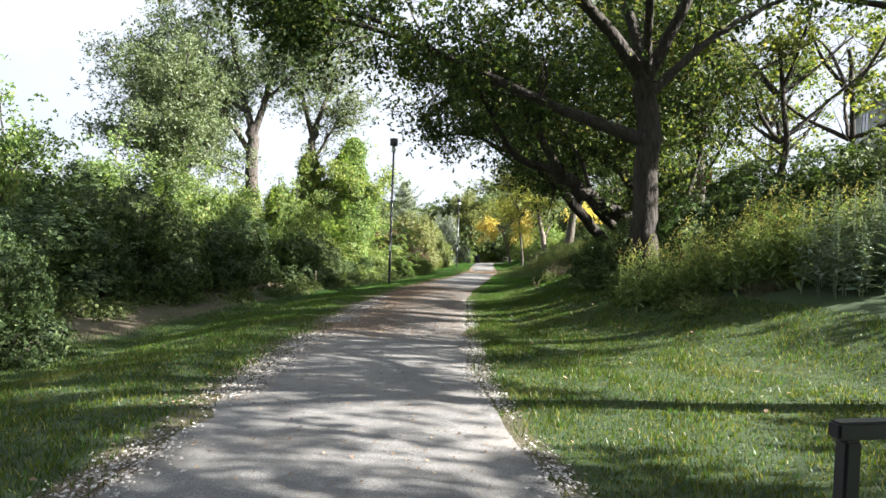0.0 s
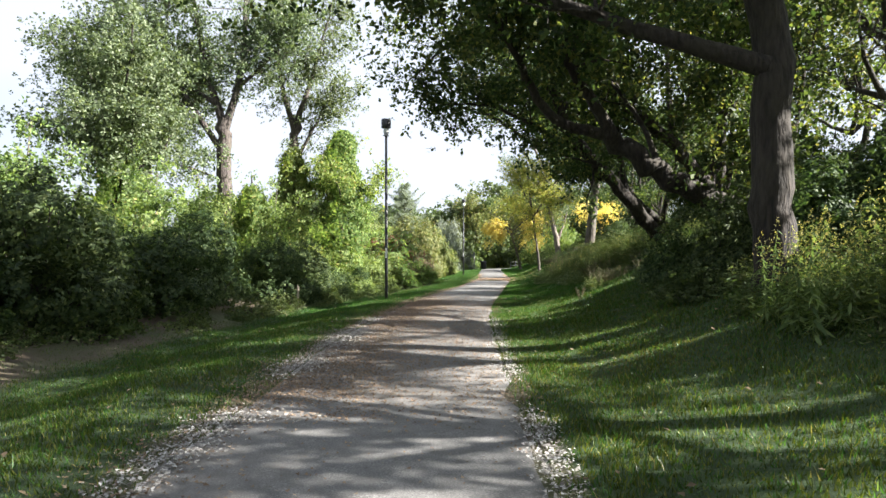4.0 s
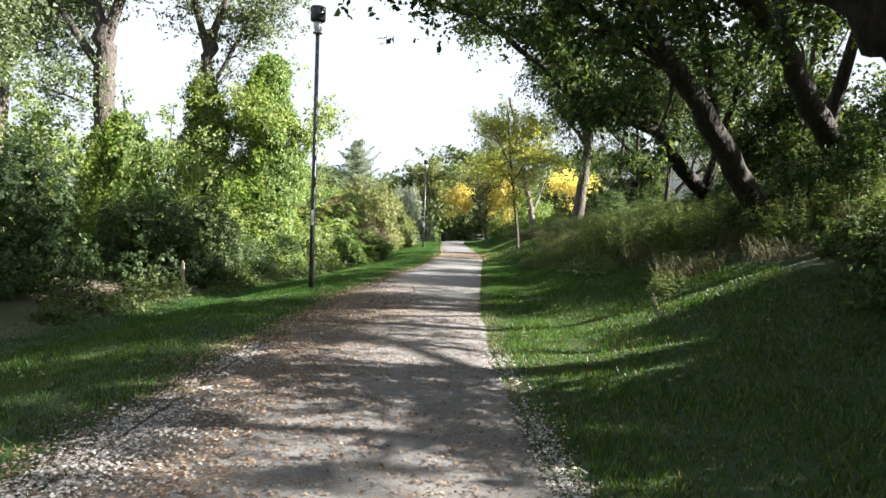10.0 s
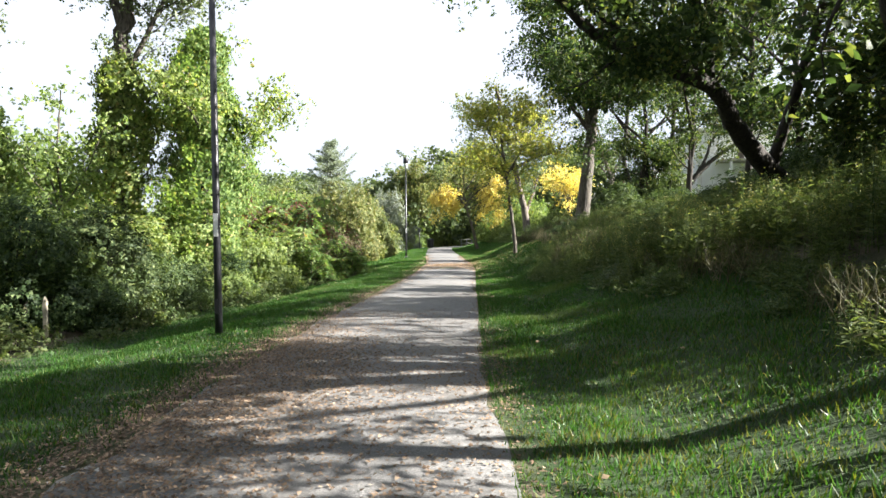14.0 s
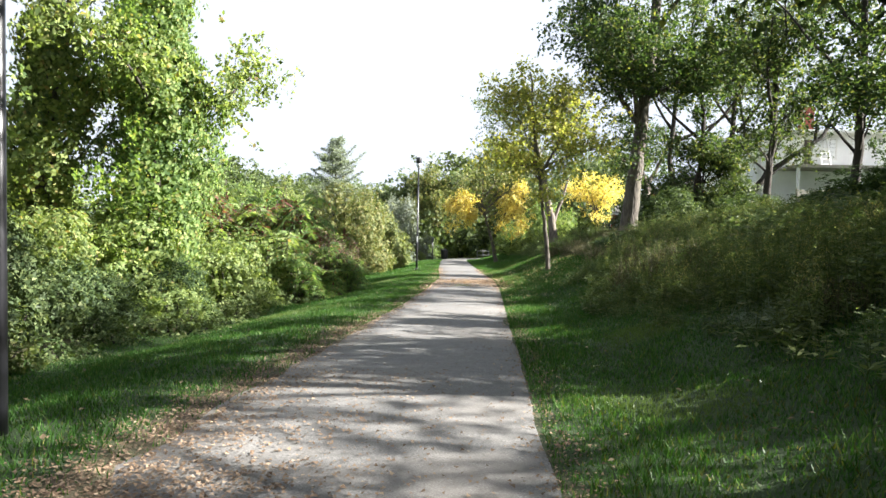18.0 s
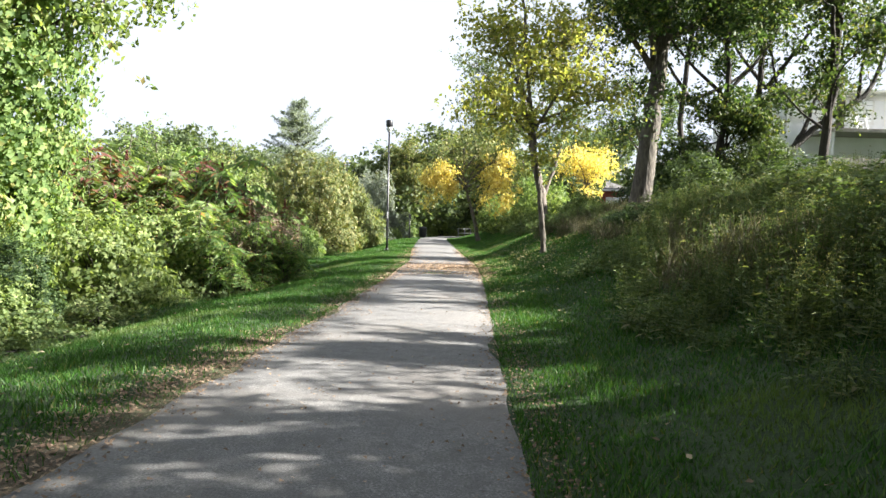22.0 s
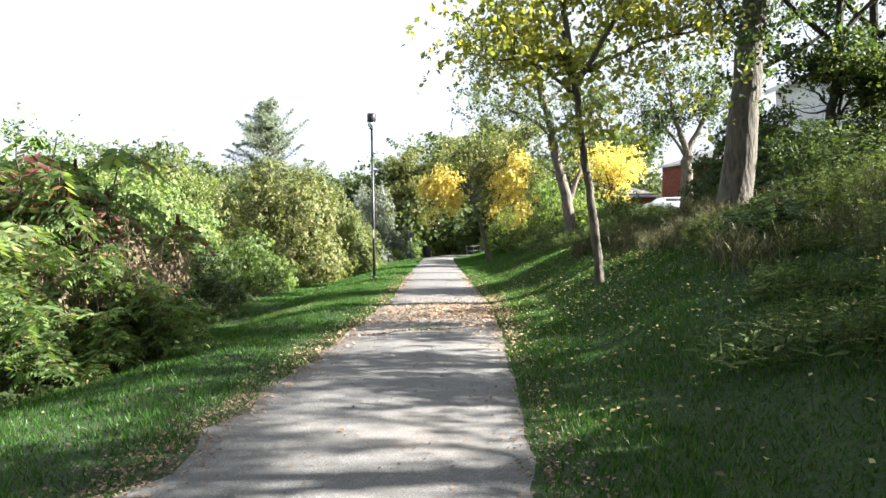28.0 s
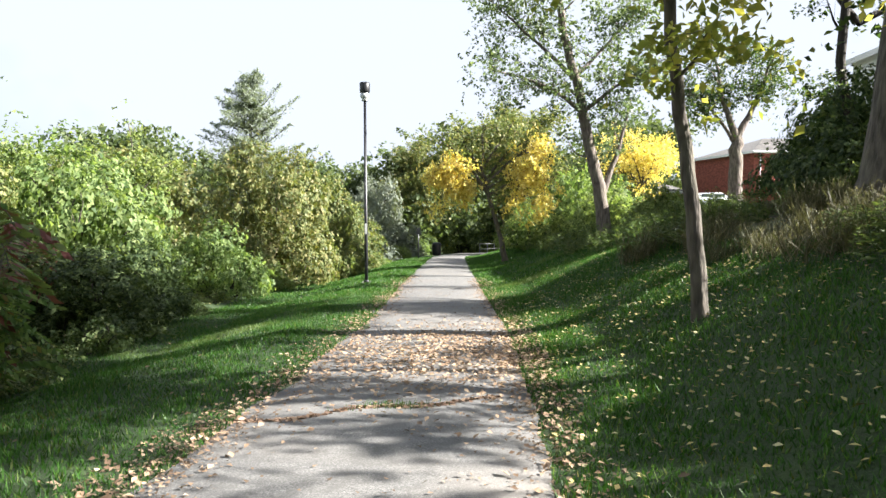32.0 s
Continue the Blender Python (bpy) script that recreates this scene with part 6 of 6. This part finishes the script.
# a ladder leaning on the wall from the porch roof
root = tagged(new("ladder"), "aluminium ladder leaning on the white house wall", "ladder")
root.matrix_basis = white.matrix_basis @ pose(2.85, -.72, 3.05, -20, 0, 0)
for x in (0, .42):
    part("rail", box(x - .03, x + .03, -.04, .04, 0, 1.75), TRIM, root)
for k in range(6):
    part("rung", box(.031, .389, -.02, .02, .15 + .28 * k, .19 + .28 * k), TRIM, root)
# board fence in front of the white house
root = tagged(new("fence"), "grey weathered board fence below the white house", "fence")
fx, fy = 18.2, 53.5
root.location = (fx, fy, float(land(fx, fy)))
for k in range(34):
    part("board", box(k * .16, k * .16 + .145, 0, .022, 0.02, 1.25 + .02 * math.sin(k * 2.1)), FENCEGREY, root)
for z in (.3, 1.0):
    part("rail", box(0, 5.44, .024, .07, z, z + .09), FENCEGREY, root)
for k in range(4):
    part("post", box(k * 1.78, k * 1.78 + .09, .072, .16, -.3, 1.3), FENCEGREY, root)

grey = house("grey_house", 23.4, 38.2, -108.4, 8, 6, 8.6 - float(land(23.4, 38.2)), GREYSIDE, "grey clapboard house with a jutting upper storey on the bank", True, 1.3, 0.75)
gz = 6.2 - grey.matrix_basis.translation.z
jetty = part("upper_storey", box(0, 8, -.5, -.03, gz, gz + 2.4), GREYSIDE, grey, "jutting grey clapboard storey")
for k in range(12):
    part("clapboard", box(-.02, 8.02, -.53, -.502, gz + .02 + .2 * k, gz + .205 + .2 * k), GREYSIDE, jetty)
part("skirt_board", box(-.05, 8.05, -.57, -.02, gz - .3, gz - .004), ROOF, grey, "dark skirt board")
part("corner_board", box(4.6, 4.8, -.56, -.532, gz + .02, gz + 2.3), ROOF, grey)
for x in (2.2, 6.4):
    window(grey, x, gz + .7, 1.3, 1.25, -.53)
part("chimney", box(4.6, 5.6, .9, 1.7, 8.4 - grey.matrix_basis.translation.z, 12.0 - grey.matrix_basis.translation.z), BRICKPALE, grey, "brown brick chimney")
part("vent_pipe", lathe([(.13, 8.4 - grey.matrix_basis.translation.z), (.13, 11.6 - grey.matrix_basis.translation.z)], 12, (4.2, .5, 0)), TRIM, grey, "white vent pipe", False)

brick = house("brick_house", 29.3, 92.0, 6, 15, 9, 5.0, BRICK, "red brick house with a grey shingle roof beyond the bank", False, 1.5)
for x, w in ((4.7, 2.6), (9.5, 1.4)):
    window(brick, x, 3.1, w, 1.3, bars=2)
window(brick, 8.2, .7, 1.4, 1.2)
part("door", box(3.1, 4.1, -.06, .02, .1, 2.15), DOORDARK, brick, "dark front door")
part("porch_roof", box(1.4, 5.0, -1.5, -.02, 2.25, 2.5, .03), TRIM, brick, "flat white porch roof")
for x in (1.5, 4.9):
    part("porch_post", box(x - .07, x + .07, -1.45, -1.31, -.3, 2.25), TRIM, brick)
part("downpipe", lathe([(.05, .3), (.05, 4.9)], 8, (.5, -.08, 0)), TRIM, brick, "white downpipe", False)
low = house("brick_bungalow", 20.6, 101.0, 6, 7.5, 8, 2.9, BRICK, "low brick house with a grey roof farther off", False, 1.3)
window(low, 3.2, .95, 1.4, 1.1)
part("garage_door", box(4.6, 7.0, -.05, .02, .1, 2.1), TRIM, low, "pale garage door")


# parked car by the brick house, mostly hidden
CARPAINT = plain("silver_car_paint", (0.5, 0.53, 0.56), 0.25, 0.4, 3, 0.04)
RUBBER = plain("tyre_rubber", (0.02, 0.02, 0.02), 0.8)
root = tagged(new("car"), "silver-blue car parked beside the brick house", "car")
cx, cy = 23.0, 86.5
root.matrix_basis = pose(cx, cy, float(land(cx, cy)), 0, 0, 12)
bm = bmesh.new()
prof = [(-2.1, .35), (-2.15, .7), (-2.0, .95), (-1.1, 1.0), (-.5, 1.42), (.9, 1.45), (1.5, 1.02), (2.1, .9), (2.15, .5), (2.1, .35)]
sides = [[bm.verts.new((x, s * (.85 if z < 1.1 else .68), z)) for x, z in prof] for s in (-1, 1)]
for k in range(len(prof)):
    q = (k + 1) % len(prof)
    bm.faces.new((sides[0][k], sides[0][q], sides[1][q], sides[1][k]))
bm.faces.new(sides[0][::-1])
bm.faces.new(sides[1])
bmesh.ops.bevel(bm, geom=bm.edges[:], offset=.05, segments=2, affect="EDGES")
part("body", bm, CARPAINT, root, flat=False)
part("side_window", box(-.75, 1.05, -.80, -.74, 1.05, 1.34, .01), PANE, root)
part("side_window", box(-.75, 1.05, .74, .80, 1.05, 1.34, .01), PANE, root)
for x in (-1.35, 1.35):
    for s in (-1, 1):
        bm = lathe([(.2, -.1), (.32, -.1), (.33, 0), (.32, .1), (.2, .1)], 20)
        bm.transform(pose(x, s * .78, .33, 90, 0, 0))
        wheel = part("wheel", bm, RUBBER, root, flat=False)
        bm = lathe([(.02, -.105), (.19, -.105), (.19, .105), (.02, .105)], 16)
        bm.transform(pose(x, s * .78, .33, 90, 0, 0))
        part("rim", bm, STEEL, wheel, flat=False)

# ---- far woods ----
rng = np.random.default_rng(17)
far = tree("far_tree", (8.0, 118.0), [([(0, 0, 0), (0, 0, 4), (0.2, 0, 8)], 0.3, 0.12, 0.8)] + limb_fan(np.random.default_rng(31), (0, 0, 1.6), 6, 5.0, 0.5, 0, 0.12, 0.03, 1.3) + limb_fan(np.random.default_rng(32), (0.1, 0, 5), 6, 4.6, 0.8, 0.5, 0.12, 0.03, 1.3),
           FARWOOD, BARK, "dark leafy tree of the wood closing the path's end", seed=90, spread=2.6, boughs=3.0, clump=1.5, per_clump=24, size=0.45)
far["group"] = "trees of the far wood"
for x, y, s in [(13.5, 121, 1.2), (4.5, 109, 1.15), (0.5, 113, .95), (-2.5, 108, .8), (0.0, 122, 1.0), (10.5, 116, 1.35), (19, 122, 1.1), (21, 106, .9), (-7, 104, .8), (-11, 96, .85), (-9, 112, 1.0), (22, 120, 1.2), (28, 112, 1.1), (-15, 106, 1.0), (20.5, 97, .75),
                (-14, 84, .7), (-13.5, 74, .6), (-19, 92, .9), (-20, 62, .6)]:
    m = pose(x, y, float(land(x, y)) - 0.2, 0, 0, rng.uniform(0, 360)) @ Matrix.Diagonal((s, s, s * rng.uniform(.85, 1.1), 1))
    copy_thing(far, Matrix()).matrix_basis = m
# woods behind the walker close the place
for x, y, s in [(-14, -14, 1.1), (-5, -22, 1.2), (6, -24, 1.2), (16, -14, 1.2), (-22, 0, 1.1), (-26, 14, 1.1)]:
    copy_thing(far, Matrix()).matrix_basis = pose(x, y, float(land(x, y)) - 0.2, 0, 0, rng.uniform(0, 360)) @ Matrix.Diagonal((s, s, s, 1))


# ---- grass, fallen leaves, grit ----
def strew(name, x, y, size, mat, label, category, rng, lift=0.012, flat_up=2.2, aspect=0.65):
    P = np.stack([x, y, path_z(x, y) + lift], 1)
    V, Fs = leaves(rng, P, size, flat_up, aspect, simple=size < 0.04)
    tagged(place(name, mesh_of(name, V, Fs, mat, True)), label, category, kind="stuff")


def blades(name, x, y, h, wdt, rng, mat, label):
    n = len(x)
    P = np.stack([x, y, land(x, y) - 0.005], 1)
    a = rng.uniform(0, 6.28, n)
    H = h * rng.uniform(0.5, 1.3, n)
    D = np.stack([np.cos(a), np.sin(a), 0 * a], 1) * (wdt * 0.5)
    T = P + np.stack([rng.normal(size=n) * 0.4 * H, rng.normal(size=n) * 0.4 * H, H], 1)
    V = np.stack([P - D, P + D, T], 1).reshape(-1, 3)
    tagged(place(name, mesh_of(name, V, np.arange(3 * n).reshape(-1, 3), mat, True)), label, "grass", kind="stuff")


rng = np.random.default_rng(55)
for side in (-1, 1):
    n = 330000
    y = 1.5 + 58 * rng.uniform(0, 1, n) ** 1.15
    s = rng.uniform(0, 1, n) ** 1.1
    if side < 0:
        x = edge_left(y) + 0.06 - s * np.interp(y, [0, 20, 30, 60], [7.5, 6, 5, 6])
    else:
        x = edge_right(y) - 0.05 + s * np.interp(y, [0, 8, 14, 60], [8, 5.5, 4.0, 3.6])
    keep = rng.uniform(size=n) > bare_at(x, y) * 0.93
    x, y = x[keep], y[keep]
    h = 0.04 + 0.03 * np.sin(x * 2.3 + np.sin(y * 1.7)) ** 2 + 0.03 * (rng.uniform(size=len(x)) < 0.02)
    dry = rng.uniform(size=len(y)) < np.interp(y, [4, 12, 22, 30], [.9, .75, .45, .08])
    blades("grass", x[~dry], y[~dry], h[~dry], 0.013, rng, BLADE, "short green mown grass beside the path")
    blades("grass", x[dry], y[dry], h[dry] * 0.9, 0.012, rng, BLADE_DRY, "short yellowing mown grass beside the path")

n = 70000
y = rng.uniform(58, 92, n)
x = np.where(rng.uniform(size=n) < 0.5, edge_left(y) - rng.uniform(0, 5, n), edge_right(y) + rng.uniform(0, 4, n))
blades("grass", x, y, 0.07, 0.035, rng, BLADE, "green grass verge farther along the path")

# dry leaves along both edges and in drifts on the path
def drift(n, y0, y1, off, spread, side):
    y = rng.uniform(y0, y1, n)
    e = edge_left(y) if side < 0 else edge_right(y)
    return e + side * (off + rng.normal(size=n) * spread), y


sets = [drift(6400, 12, 28, -.5, .5, -1), drift(3200, 20, 37, .16, .2, -1), drift(1500, 6, 22, .1, .2, -1), drift(1200, 34, 46, .03, .12, -1), drift(2400, 24, 62, .05, .09, 1), drift(900, 38, 62, 0, .16, -1), drift(700, 12, 26, -.2, .3, 1)]
y = rng.uniform(11, 27, 4400)
sets.append((edge_left(y) + rng.beta(1.0, 1.35, 4400) * (edge_right(y) - edge_left(y)), y))
y = rng.uniform(23, 31, 1500)
sets.append((edge_left(y) + rng.beta(0.9, 2.4, 1500) * (edge_right(y) - edge_left(y)), y))
y = rng.uniform(1, 60, 1300)
sets.append((edge_left(y) + rng.uniform(0, 1, 1300) * (edge_right(y) - edge_left(y)), y))
x, y = np.concatenate([a for a, _ in sets]), np.concatenate([b for _, b in sets])
x, y = np.repeat(x, 4) + rng.normal(size=4 * len(x)) * 0.12, np.repeat(y, 4) + rng.normal(size=4 * len(y)) * 0.15
strew("fallen_leaves", x, y, 0.03, FALLEN, "dry brown leaves strewn on the path and its edges", "leaves", rng)
y = rng.normal(48.7, 1.25, 4200)
a, b = drift(1500, 44, 64, .05, .16, 1), drift(1700, 43, 66, .08, .2, -1)
x = np.concatenate([edge_left(y) + rng.beta(1.6, 1.1, 4200) * 1.12 * (edge_right(y) - edge_left(y)), a[0], b[0]])
strew("leaf_drift", x, np.concatenate([y, a[1], b[1]]), 0.055, DRIFT, "tan and brown leaves drifted across the path", "leaves", rng, 0.02)
y = rng.normal(48.5, 4.5, 3200)
x = edge_right(y) + rng.uniform(0, 5, 3200)
strew("golden_leaves", x, y, 0.046, FALLEN_GOLD, "yellow leaves lying in the grass under the ash", "leaves", rng, 0.05)
y = rng.uniform(1, 60, 700)
x = np.where(rng.uniform(size=700) < .5, edge_left(y) - rng.uniform(0, 4, 700), edge_right(y) + rng.uniform(0, 4, 700))
strew("scattered_leaves", x, y, 0.055, FALLEN, "single brown leaves lying in the lawn", "leaves", rng, 0.06)
a, b, c = drift(24000, 1.5, 23, .0, .13, -1), drift(14000, 2, 22, .02, .08, 1), drift(6000, 11, 19, -.15, .25, -1)
x, y = np.concatenate([a[0], b[0], c[0]]), np.concatenate([a[1], b[1], c[1]])
keep = np.sin(y * 1.9) + np.sin(y * 0.7 + 2) + rng.normal(size=len(y)) * 0.6 > -0.2
strew("pale_leaves", x[keep], y[keep], 0.03, PALE, "bleached white leaves gathered along the path's edges", "leaves", rng, 0.02)
# the crack across the path, with grass in it
n = 500
x = rng.uniform(1.35, 3.5, n)
y = 45.75 + 0.3 * (x - 1.4) + 0.07 * np.sin(x * 6) + rng.normal(size=n) * 0.025
strew("crack_litter", x, y, 0.05, FALLEN, "soil and litter filling a crack across the path", "leaves", rng, 0.004)
x = rng.normal(2.6, 0.16, 300)
y = 45.75 + 0.3 * (x - 1.4) + 0.07 * np.sin(x * 6) + rng.normal(size=300) * 0.05
blades("crack_grass", x, y, 0.07, 0.012, rng, BLADE, "tuft of grass growing in the path's crack")
